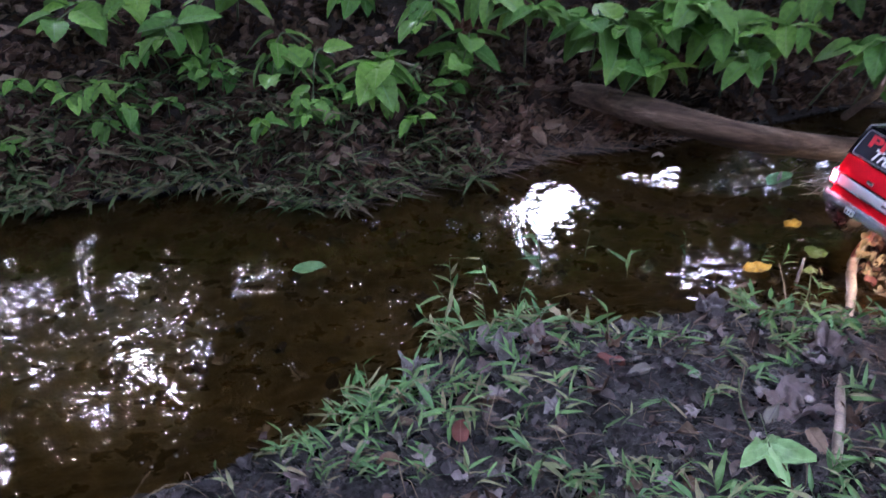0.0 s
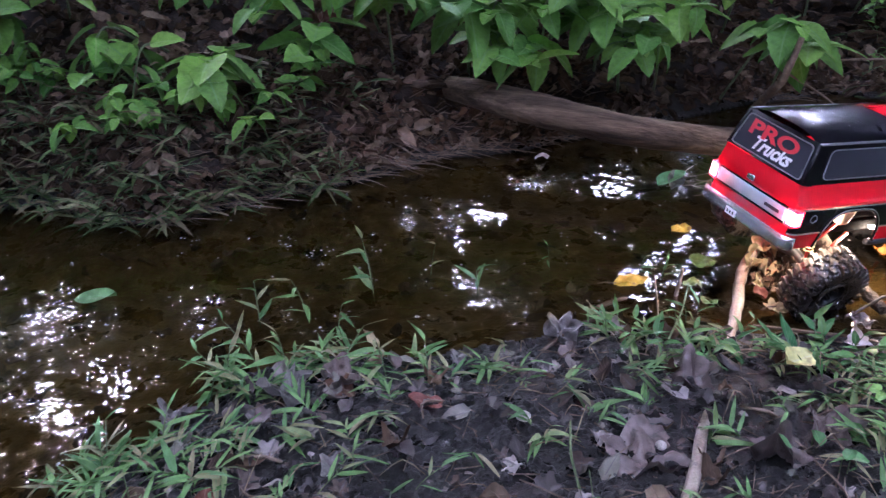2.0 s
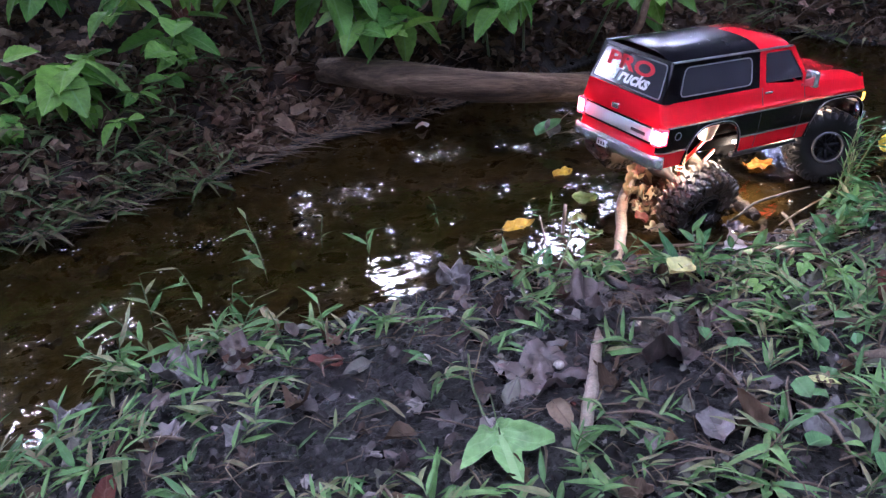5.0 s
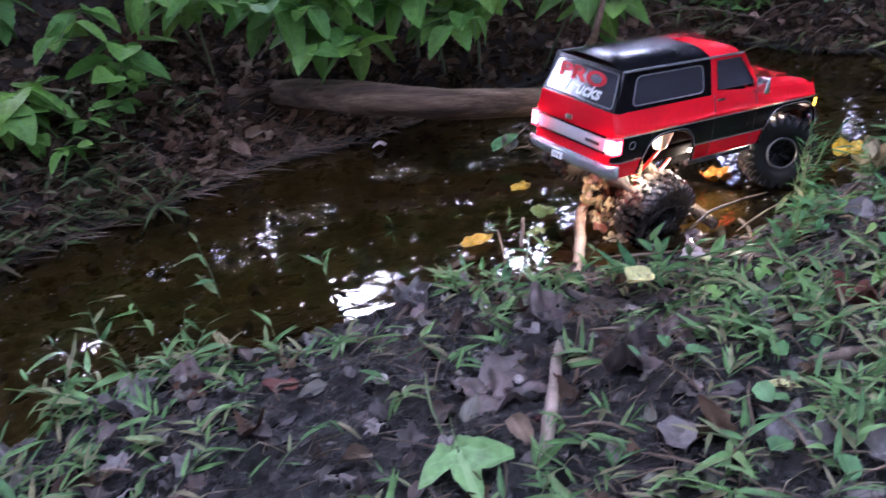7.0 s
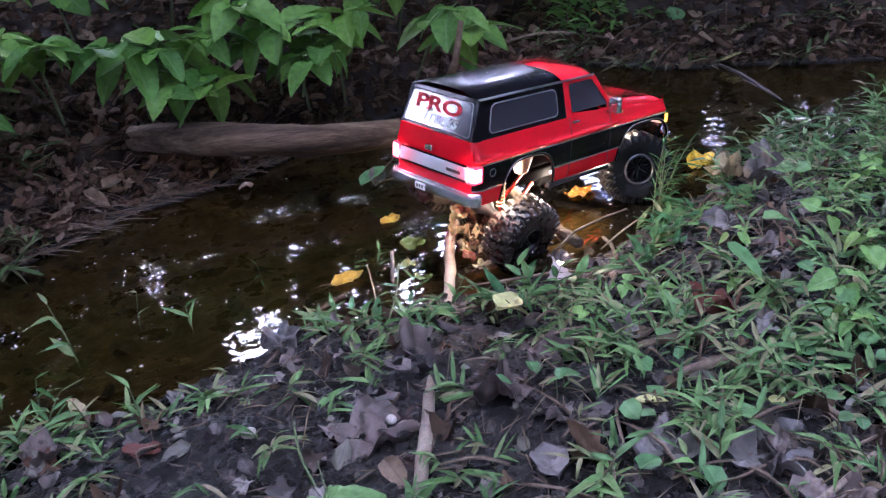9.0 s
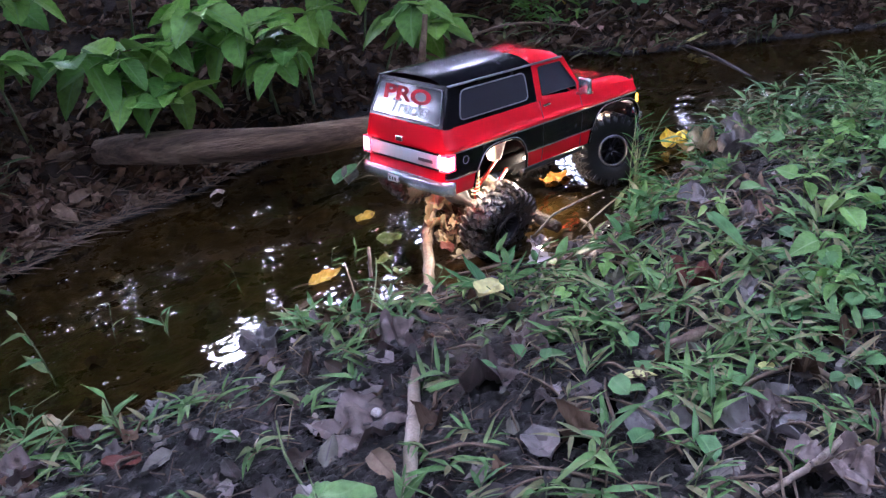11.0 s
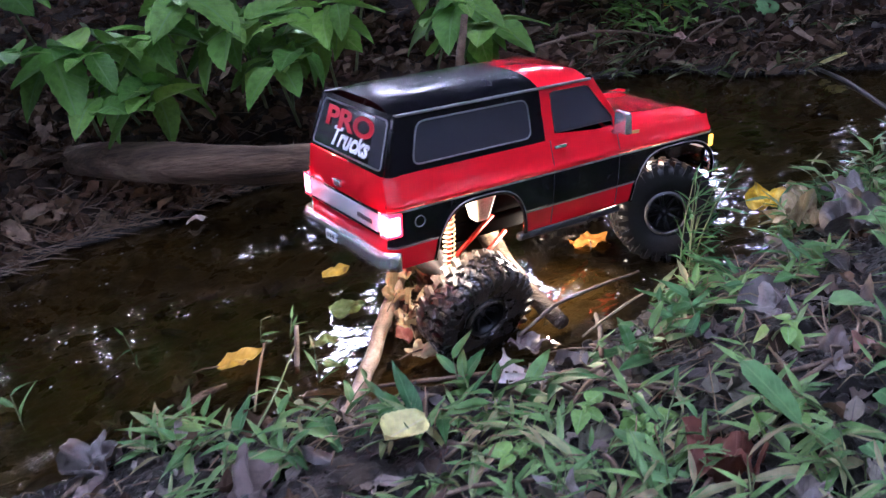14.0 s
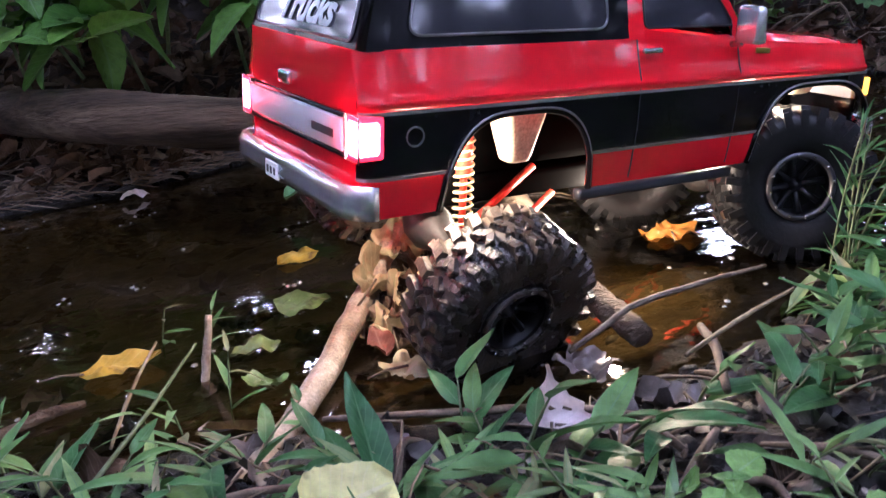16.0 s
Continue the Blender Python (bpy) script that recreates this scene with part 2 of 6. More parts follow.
# truck
M_redpaint = material("glossy_red_paint", (0.84, 0.012, 0.022), 0.2, spec=0.45, coat=0.6)
M_blackpaint = material("glossy_black_paint", (0.005, 0.005, 0.007), 0.2, spec=0.22, coat=0.1)
for m_, lo, hi in ((M_redpaint, 0.08, 0.20), (M_blackpaint, 0.12, 0.30)):
    link(m_, ramp(m_, noise_tex(m_, 45, 6), [(0.35, (lo,) * 3), (0.7, (hi,) * 3)]), bsdf(m_).inputs["Roughness"])
M_trim = material("satin_grey_trim", (0.30, 0.30, 0.31), 0.35, 0.6)
M_chrome = material("chrome_plastic", (0.66, 0.66, 0.69), 0.2, 0.75)
M_sill = material("dark_sill_plastic", (0.035, 0.036, 0.042), 0.3)
M_lip = material("grey_rim_ring", (0.055, 0.055, 0.06), 0.35, 0.6)
M_silver = material("silver_panel", (0.62, 0.635, 0.67), 0.5, 0.0)
M_glass = material("dark_tinted_window", (0.036, 0.037, 0.046), 0.07, spec=0.8)
M_rubber = varied("wet_black_rubber", [(0.006, 0.006, 0.0065), (0.013, 0.0125, 0.0125)], 0.55, 30.0, 0.0008, 0.5, rough2=0.3, spec=0.3)
M_mudrubber = varied("muddy_black_rubber", [(0.012, 0.010, 0.009), (0.030, 0.023, 0.017), (0.10, 0.075, 0.05)], 0.5, 38.0, 0.0016, 0.9, rough2=0.12, spec=0.6)
M_rim = material("black_rim", (0.012, 0.012, 0.013), 0.3, 0.5)
M_frame = varied("black_chassis_plastic", [(0.012, 0.012, 0.012), (0.03, 0.028, 0.026)], 0.6, 40.0, 0.0004, 0.3)
# darker than any plastic: the shade under the body is put into this black
M_shadeblack = material("matte_black_liner", (0.002, 0.002, 0.002), 0.95, spec=0.0)
M_cream = varied("cream_inner_panel", [(0.50, 0.42, 0.30), (0.60, 0.52, 0.38)], 0.6, 40.0, 0.0004, 0.3)
M_spring = material("gold_spring", (0.78, 0.60, 0.34), 0.3, 0.5)
M_link = material("red_anodised_link", (0.75, 0.06, 0.02), 0.35, 0.3)
M_tail = glowing("lit_tail_lamp", (1.0, 0.018, 0.03), 0.11)
M_bulb = glowing("lit_bulb", (1.0, 0.36, 0.36), 0.3, (0.8, 0.4, 0.4))
M_amber = glowing("lit_amber_marker", (1.0, 0.42, 0.02), 0.12, (0.6, 0.25, 0.02))
M_lens = glowing("lit_rock_light", (1.0, 0.72, 0.35), 0.4, (0.8, 0.7, 0.5))
M_white = material("white_decal", (0.90, 0.90, 0.91), 0.5)
M_reddecal = material("red_decal", (0.62, 0.02, 0.03), 0.5)
M_dark = material("dark_lettering", (0.05, 0.05, 0.055), 0.5)
M_gold = material("gold_badge", (0.5, 0.32, 0.06), 0.4, 0.4)


# ---------------------------------------------------------------- building blocks
def mesh(name, verts, faces, mats, uvs=None, idx=None, smooth=True):
    me = bpy.data.meshes.new(name)
    me.from_pydata([tuple(map(float, v)) for v in verts], [], [tuple(map(int, f)) for f in faces])
    for m in (mats if isinstance(mats, (list, tuple)) else [mats]):
        me.materials.append(m)
    if uvs is not None:
        lay = me.uv_layers.new(name="UVMap")
        vi = np.empty(len(me.loops), dtype=np.int32)
        me.loops.foreach_get("vertex_index", vi)
        lay.data.foreach_set("uv", np.asarray(uvs, dtype=np.float32)[vi].ravel())
    if idx is not None:
        me.polygons.foreach_set("material_index", np.asarray(idx, dtype=np.int32))
    me.polygons.foreach_set("use_smooth", [smooth] * len(me.polygons))
    me.update()
    return me


def part(name, data, parent, label="", m=None):
    """Link a mesh (or a bmesh with its material, as a pair) as one object under a thing or a part."""
    if isinstance(data, tuple):
        bm, mat = data
        me = bpy.data.meshes.new(name)
        bm.to_mesh(me)
        bm.free()
        me.materials.append(mat)
        data = me
    ob = new(name, data)
    ob.parent = parent
    if m is not None:
        ob.matrix_basis = m
    return tagged(ob, label)


def box(size, at=(0, 0, 0), bevel=0.0, seg=2, taper=None):
    bm = bmesh.new()
    bmesh.ops.create_cube(bm, size=1)
    for v in bm.verts:
        v.co = Vector((v.co.x * size[0], v.co.y * size[1], v.co.z * size[2]))
        if taper and v.co.z > 0:
            v.co.x *= taper
            v.co.y *= taper
    if bevel:
        bmesh.ops.bevel(bm, geom=bm.edges[:], offset=bevel, segments=seg, affect="EDGES", profile=0.6)
    bmesh.ops.translate(bm, verts=bm.verts, vec=at)
    for f in bm.faces:
        f.smooth = True
    return bm


def tube(points, radii, sides=8, rng=None, rough=0.0, cap=True):
    """Verts and faces of a tube along points; radii one or one each; rough: uneven bark."""
    pts = [Vector(p) for p in points]
    n = len(pts)
    radii = [radii] * n if isinstance(radii, (int, float)) else list(radii)
    vs, fs = [], []
    ref = Vector((0.13, 0.21, 0.97))
    for i, p in enumerate(pts):
        d = (pts[min(i + 1, n - 1)] - pts[max(i - 1, 0)]).normalized()
        a = d.cross(ref)
        if a.length < 0.05:
            a = d.cross(Vector((1, 0, 0)))
        a.normalize()
        b = d.cross(a)
        for k in range(sides):
            t = 2 * math.pi * k / sides
            wave = noise.noise(Vector((math.cos(t) * 1.6, math.sin(t) * 1.6, i * 0.22))) + 0.5 * noise.noise(Vector((math.cos(t) * 4, math.sin(t) * 4, i * 0.3 + 7)))
            r = radii[i] * (1 + 2.4 * rough * wave if rng else 1)
            vs.append(p + (a * math.cos(t) + b * math.sin(t)) * r)
    for i in range(n - 1):
        for k in range(sides):
            k2 = (k + 1) % sides
            fs.append((i * sides + k, i * sides + k2, (i + 1) * sides + k2, (i + 1) * sides + k))
    if cap:
        fs.append(tuple(range(sides))[::-1])
        fs.append(tuple((n - 1) * sides + k for k in range(sides)))
    return vs, fs


def smooth_path(pts, n):
    """n points along a Catmull-Rom curve through pts."""
    P = [np.array(p, float) for p in pts]
    P = [2 * P[0] - P[1]] + P + [2 * P[-1] - P[-2]]
    out = []
    for i in range(n):
        u = i / (n - 1) * (len(P) - 3)
        k = min(int(u), len(P) - 4)
        t = u - k
        a, b, c, d = P[k:k + 4]
        out.append(0.5 * (2 * b + (c - a) * t + (2 * a - 5 * b + 4 * c - d) * t * t + (3 * b - a - 3 * c + d) * t ** 3))
    return out


def join(*pieces):
    vs, fs = [], []
    for v, f in pieces:
        o = len(vs)
        vs += list(v)
        fs += [tuple(i + o for i in q) for q in f]
    return vs, fs


def smoothstep(x):
    x = np.clip(x, 0, 1)
    return x * x * (3 - 2 * x)


# ---------------------------------------------------------------- the lie of the land
NEAR_X = [-40, -3, -1.2, -0.65, -0.42, -0.26, -0.08, 0.02, 0.12, 0.30, 0.45, 0.62, 0.73, 0.82, 0.92, 1.07, 1.25, 1.41, 1.72, 1.96, 2.2, 2.8, 5, 40]
NEAR_Y = [-6, 0.2, 0.8, 0.95, 1.0, 1.11, 1.26, 1.42, 1.47, 1.47, 1.50, 1.54, 1.53, 1.51, 1.50, 1.48, 1.56, 1.62, 1.70, 1.74, 1.66, 1.45, 0.8, -5]
FAR_X = [-40, -3, -1.2, -0.56, -0.40, -0.26, -0.07, 0.05, 0.2, 0.36, 0.6, 0.8, 1.0, 1.3, 1.58, 1.80, 1.97, 2.39, 3.0, 5, 40]
FAR_Y = [-4, 1.3, 1.95, 2.15, 2.02, 2.0, 2.13, 2.17, 2.26, 2.38, 2.42, 2.52, 2.62, 2.76, 2.84, 2.74, 2.46, 2.1, 1.85, 1.3, -3.5]


def fbm(x, y, seed=0.0, octaves=4):
    v, a = np.zeros_like(np.asarray(x, float)), 1.0
    rs = np.random.RandomState(int(seed * 100) + 7)
    f = 1.0
    for _ in range(octaves):
        for _ in range(3):
            t, p = rs.uniform(0, 6.28), rs.uniform(0, 6.28, 2)
            v += a * np.sin(f * (x * math.cos(t) + y * math.sin(t)) + p[0]) * np.cos(f * 0.83 * (y * math.cos(t) - x * math.sin(t)) + p[1])
        f *= 2.1
        a *= 0.52
    return v / 3


def height(x, y):
    """Ground level; the water stands at 0."""
    x, y = np.asarray(x, float), np.asarray(y, float)
    wob = 0.018 * fbm(x * 14, y * 14, 1.0, 2)
    near = np.interp(x, NEAR_X, NEAR_Y) + wob
    far = np.interp(x, FAR_X, FAR_Y) + wob
    dn, df = near - y, y - far
    bed = -0.012 - 0.045 * smoothstep(np.minimum(-dn, -df) / 0.28) + 0.006 * fbm(x * 18, y * 18, 2.0, 3)
    bed = np.minimum(bed + 0.030 * np.exp(-((x - 1.20) / 0.11) ** 2 - ((y - 1.70) / 0.10) ** 2), -0.008 + 0.003 * fbm(x * 40, y * 40, 6.0, 2))
    mound = np.exp(-((x - 1.75) / 0.55) ** 2 - ((y - 1.25) / 0.3) ** 2)
    nb = 0.004 + 0.022 * smoothstep(dn / 0.25) + 0.05 * mound * smoothstep(dn / 0.2) + 0.02 * np.clip(dn - 0.7, 0, 40) \
        + (0.006 + 0.006 * smoothstep(dn / 0.1)) * fbm(x * 22, y * 22, 3.0, 4) \
        + 0.0070 * smoothstep(dn / 0.05) * np.abs(fbm(x * 75, y * 75, 5.0, 3))
    steep = 0.04 + 0.10 * smoothstep((1.5 - x) / 0.5)
    fb = 0.004 + steep * smoothstep(df / 0.22) + 0.10 * smoothstep((df - 0.15) / 0.6) + 0.30 * np.clip(df - 0.35, 0, 14) \
        + 0.012 * smoothstep(df / 0.15) * fbm(x * 16, y * 16, 4.0, 4)
    return np.where(dn > 0, nb, np.where(df > 0, fb, bed))


TX, TY = np.arange(-2.2, 3.3, 0.008), np.arange(0.3, 5.2, 0.008)
TABLE = height(*np.meshgrid(TX, TY)).tolist()


def ground_z(x, y):
    u, v = (x + 2.2) / 0.008, (y - 0.3) / 0.008
    i, j = int(u), int(v)
    if 0 <= u and 0 <= v and i < len(TX) - 1 and j < len(TY) - 1:
        u, v = u - i, v - j
        a, b = TABLE[j], TABLE[j + 1]
        return (a[i] * (1 - u) + a[i + 1] * u) * (1 - v) + (b[i] * (1 - u) + b[i + 1] * u) * v
    return float(height(np.array([x]), np.array([y]))[0])


def graded(lo, hi, step, reach):
    mid = list(np.arange(lo, hi + 1e-6, step))
    out, s = [], step
    a = hi
    while a < reach[1]:
        s *= 1.25
        a += s
        out.append(a)
    pre, s, a = [], step, lo
    while a > reach[0]:
        s *= 1.25
        a -= s
        pre.append(a)
    return np.array(pre[::-1] + mid + out)


def sheet(name, xs, ys, z, mat):
    X, Y = np.meshgrid(xs, ys)
    Z = z(X, Y)
    nx, ny = len(xs), len(ys)
    V = np.stack([X.ravel(), Y.ravel(), Z.ravel()], 1)
    I = np.arange(nx * ny).reshape(ny, nx)
    F = np.stack([I[:-1, :-1].ravel(), I[:-1, 1:].ravel(), I[1:, 1:].ravel(), I[1:, :-1].ravel()], 1)
    return mesh(name, V.tolist(), F.tolist(), mat)


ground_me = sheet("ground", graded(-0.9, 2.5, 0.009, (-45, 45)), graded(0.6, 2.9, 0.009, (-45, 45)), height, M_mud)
gv = np.empty(len(ground_me.vertices) * 3)
ground_me.vertices.foreach_get("co", gv)
gv = gv.reshape(-1, 3)
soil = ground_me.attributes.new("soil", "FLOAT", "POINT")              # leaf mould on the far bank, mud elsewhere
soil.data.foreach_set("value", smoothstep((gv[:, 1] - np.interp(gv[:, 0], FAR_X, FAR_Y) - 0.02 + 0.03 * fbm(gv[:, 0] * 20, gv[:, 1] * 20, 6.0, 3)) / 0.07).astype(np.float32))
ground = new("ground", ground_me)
tagged(ground, "dark wet mud banks and silty stream bed", "ground", kind="structure")
water = new("water", sheet("water", graded(-1.5, 3.0, 0.06, (-44, 44)), graded(0.6, 3.2, 0.06, (-30, 8)), lambda X, Y: 0 * X, M_water))
tagged(water, "shallow clear brown stream water with small ripples", "water", kind="structure")


# ---------------------------------------------------------------- the truck (x ahead, y to its left, z up)
truck = new("model_truck")
truck.matrix_basis = pose(1.1206, 1.7472, -0.0011, 4.83, 6.28, 21.3)
tagged(truck, "red and black radio-controlled off-road truck with lit tail lamps", "toy truck")
FRONT, REAR = 0.168, -0.165
ARCHES = ((0.180, 0.073), (-0.150, 0.069))


def arch(x):
    """Height of the body's lower edge, with its two wheel arches."""
    z = 0.122
    for c, half in ARCHES:
        d = abs(x - c) / half
        if d < 1:
            z = max(z, 0.122 + 0.070 * (1 - d ** 3.4) ** 0.55)
    return z


def flank(z):
    """Half width of the body at a height, in the middle of its length."""
    return float(np.interp(z, [0.115, 0.135, 0.165, 0.195, 0.2005, 0.2040, 0.2065, 0.2090, 0.212, 0.228, 0.241, 0.246], [0.1035, 0.107, 0.110, 0.1105, 0.1104, 0.1120, 0.1118, 0.1102, 0.1085, 0.104, 0.1005, 0.099]))


def draw_in(x):
    """Rounded corners at nose and tail."""
    e = 0.0
    if x < -0.262:
        e = 0.010 * (1 - math.sqrt(max(0.0, 1 - ((-0.262 - x) / 0.022) ** 2)))
    if x > 0.232:
        e = 0.010 * ((x - 0.232) / 0.016) ** 2
    return e


XS = sorted(set([round(v, 4) for v in np.linspace(-0.284, 0.248, 48)] + [-0.2838, -0.283, -0.281, -0.278, -0.274, -0.269, -0.264] + [round(c + s * h * k, 4) for c, h in ARCHES for s in (-1, 1) for k in (0.3, 0.6, 0.8, 0.9, 0.96, 0.985, 1.0)]))


def band(side, zs, out=0.0):
    """A strip of the flank between heights, cut by the arches; side -1 is the truck's right."""
    vs, fs = [], []
    n = len(zs)
    for x in XS:
        a = arch(x)
        for z in zs:
            zz = min(max(z, a), zs[-1]) if a < zs[-1] else zs[-1]
            vs.append((x, side * (flank(zz) - draw_in(x) + out), zz))
    for i in range(len(XS) - 1):
        for j in range(n - 1):
            q = [i * n + j, (i + 1) * n + j, (i + 1) * n + j + 1, i * n + j + 1]
            if side > 0:
                q = q[::-1]
            if abs(vs[q[0]][2] - vs[q[3]][2]) + abs(vs[q[1]][2] - vs[q[2]][2]) > 1e-4:
                fs.append(q)
    return vs, fs


def grid(nu, nv, f):
    vs = [f(i / (nu - 1), j / (nv - 1)) for i in range(nu) for j in range(nv)]
    fs = [(i * nv + j, (i + 1) * nv + j, (i + 1) * nv + j + 1, i * nv + j + 1) for i in range(nu - 1) for j in range(nv - 1)]
    return vs, fs


def hood_z(x, y):
    edge = 1 - (abs(y) / 0.099) ** 6
    ridge = 0.0025 * (smoothstep((abs(y) - 0.048) / 0.01) - smoothstep((abs(y) - 0.085) / 0.01))
    nose = 0.010 * max(0, (x - 0.225) / 0.023) ** 2
    return 0.2355 + 0.008 * edge * (1 - 0.25 * (x - 0.07) / 0.18) + float(ridge) - nose


def tail(u, v, x_mid, z):
    """Tail face: flat in the middle, rounded into the flanks at both edges."""
    w = 2 * v - 1
    return (-0.284 + (x_mid + 0.284) * (1 - abs(w) ** 8), w * (flank(z) - 0.010), z)


body_v, body_f = join(
    band(-1, [0.2, 0.2022, 0.2040, 0.2053, 0.2065, 0.2078, 0.2090, 0.212, 0.220, 0.228, 0.235, 0.241]), band(1, [0.2, 0.2022, 0.2040, 0.2053, 0.2065, 0.2078, 0.2090, 0.212, 0.220, 0.228, 0.235, 0.241]),
    band(-1, [0.122, 0.128, 0.135, 0.143, 0.1515]), band(1, [0.122, 0.128, 0.135, 0.143, 0.1515]),
    # bonnet, with raised outer ridges and a rolled nose
    grid(16, 25, lambda u, v: (0.060 + 0.187 * u, (v - 0.5) * 0.204 * (1 - 0.02 * u), hood_z(0.060 + 0.187 * u, (v - 0.5) * 0.204))),
    # tailgate above and below its silver panel
    grid(9, 31, lambda u, v: tail(u, v, -0.2835 - 0.0055 * math.sin(u * 2.2), 0.241 - 0.044 * u)),
    grid(5, 31, lambda u, v: tail(u, v, -0.288 + 0.003 * u, 0.168 - 0.034 * u)),
)
body = part("body", mesh("body", body_v, body_f, M_redpaint), truck, "glossy red painted body shell")

for side in (-1, 1):
    zs = [0.1535, 0.162, 0.172, 0.182, 0.190, 0.198]
    part("side_stripe", mesh("side_stripe", *band(side, zs, 0.0006), M_blackpaint), body, "glossy black lower side stripe")
    for z0 in (0.1512, 0.1978):
        part("trim_line", mesh("trim_line", *band(side, [z0, z0 + 0.0012, z0 + 0.0026], 0.0016), M_trim), body, "thin grey trim line")
    # lip round each arch
    for c, half in ARCHES:
        xs = [c + half * k for k in np.linspace(-1, 1, 41)]
        pts = [(x, side * (flank(arch(x)) + 0.0012), arch(x)) for x in xs]
        part("arch_lip", mesh("arch_lip", *tube(pts, 0.0028, 6), M_blackpaint), body, "black wheel-arch lip")
        part("arch_lip_edge", mesh("arch_lip_edge", *tube([(x, y + side * 0.0022, z + 0.0022) for x, y, z in pts], 0.0009, 5), M_trim), body)
    part("rock_slider", (box((0.178, 0.010, 0.010), (0.0, side * 0.101, 0.116), 0.003), M_sill), truck, "dark plastic sill bar")

# greenhouse: black hard top behind, red cab ahead
RX = lambda z: -0.2815 + 0.024 * (z - 0.241) / 0.069        # slope of the rear glass


def rail_y(z):
    return 0.1005 - 0.0155 * (z - 0.241) / 0.066


def roof_z(x, y):
    return 0.3075 + 0.016 * (1 - (abs(y) / 0.086) ** 3.5) - 0.004 * max(0, (-0.2 - x) / 0.06) ** 2 - 0.004 * max(0, x / 0.04) ** 2


def roof(x0, x1, n):
    return grid(n, 21, lambda u, v: (x0 + (x1 - x0) * u, (v - 0.5) * 2 * 0.086, roof_z(x0 + (x1 - x0) * u, (v - 0.5) * 2 * 0.086)))


def pane(outline, side, out, inset=0.0):
    """A flat piece of the greenhouse's flank from an outline of (x, z)."""
    vs = [(x, side * (rail_y(z) + out), z) for x, z in outline]
    return vs, [tuple(range(len(vs)))[::1 if side < 0 else -1]]


def rounded(pts, r, n=5):
    out = []
    k = len(pts)
    for i, p in enumerate(pts):
        p, a, b = np.array(p, float), np.array(pts[i - 1], float), np.array(pts[(i + 1) % k], float)
        da, db = (a - p) / np.linalg.norm(a - p), (b - p) / np.linalg.norm(b - p)
        for j in range(n + 1):
            t = j / n
            out.append(tuple(p + da * r * (1 - t) ** 2 + db * r * t ** 2))
    return out


SIDE_R = [(-0.2765, 0.240), (-0.046, 0.240), (-0.046, 0.309), (-0.258, 0.309)]
top = part("hard_top", mesh("hard_top", *roof(-0.259, -0.046, 14), M_blackpaint), truck, "glossy black hard top")
cab = part("cab_roof", mesh("cab_roof", *roof(-0.046, 0.042, 8), M_redpaint), truck, "red cab roof")
part("rear_panel", mesh("rear_panel", *grid(2, 2, lambda u, v: (-0.2815 + 0.0235 * u, (v - 0.5) * 2 * (0.0955 - 0.0105 * u), 0.241 + 0.069 * u)), M_blackpaint), top)
for side in (-1, 1):
    part("side_panel", mesh("side_panel", *pane(SIDE_R, side, 0), M_blackpaint), top)
    part("corner_pillar", mesh("corner_pillar", *tube([(-0.2785, side * 0.0968, 0.240), (-0.269, side * 0.0915, 0.272), (-0.258, side * 0.085, 0.3085)], 0.0038, 8), M_blackpaint), top)
    for o in ([(-0.046, 0.240), (-0.030, 0.240), (-0.030, 0.309), (-0.046, 0.309)], [(0.076, 0.244), (0.092, 0.240), (0.046, 0.309), (0.036, 0.302)]):
        part("pillar", mesh("pillar", *pane(o, side, 0.0005), M_redpaint), cab)
    part("door_header", mesh("door_header", *pane([(-0.030, 0.300), (0.036, 0.300), (0.044, 0.309), (-0.030, 0.309)], side, 0.0005), M_redpaint), cab)
    part("door_sill", mesh("door_sill", *pane([(-0.030, 0.240), (0.085, 0.240), (0.080, 0.248), (-0.030, 0.248)], side, 0.0005), M_redpaint), cab)
part("windscreen", mesh("windscreen", *grid(6, 9, lambda u, v: (0.091 - 0.049 * u + 0.004 * (1 - (2 * v - 1) ** 2), (v - 0.5) * 2 * (0.097 - 0.013 * u), 0.241 + 0.067 * u)), M_glass), cab, "dark tinted windscreen")
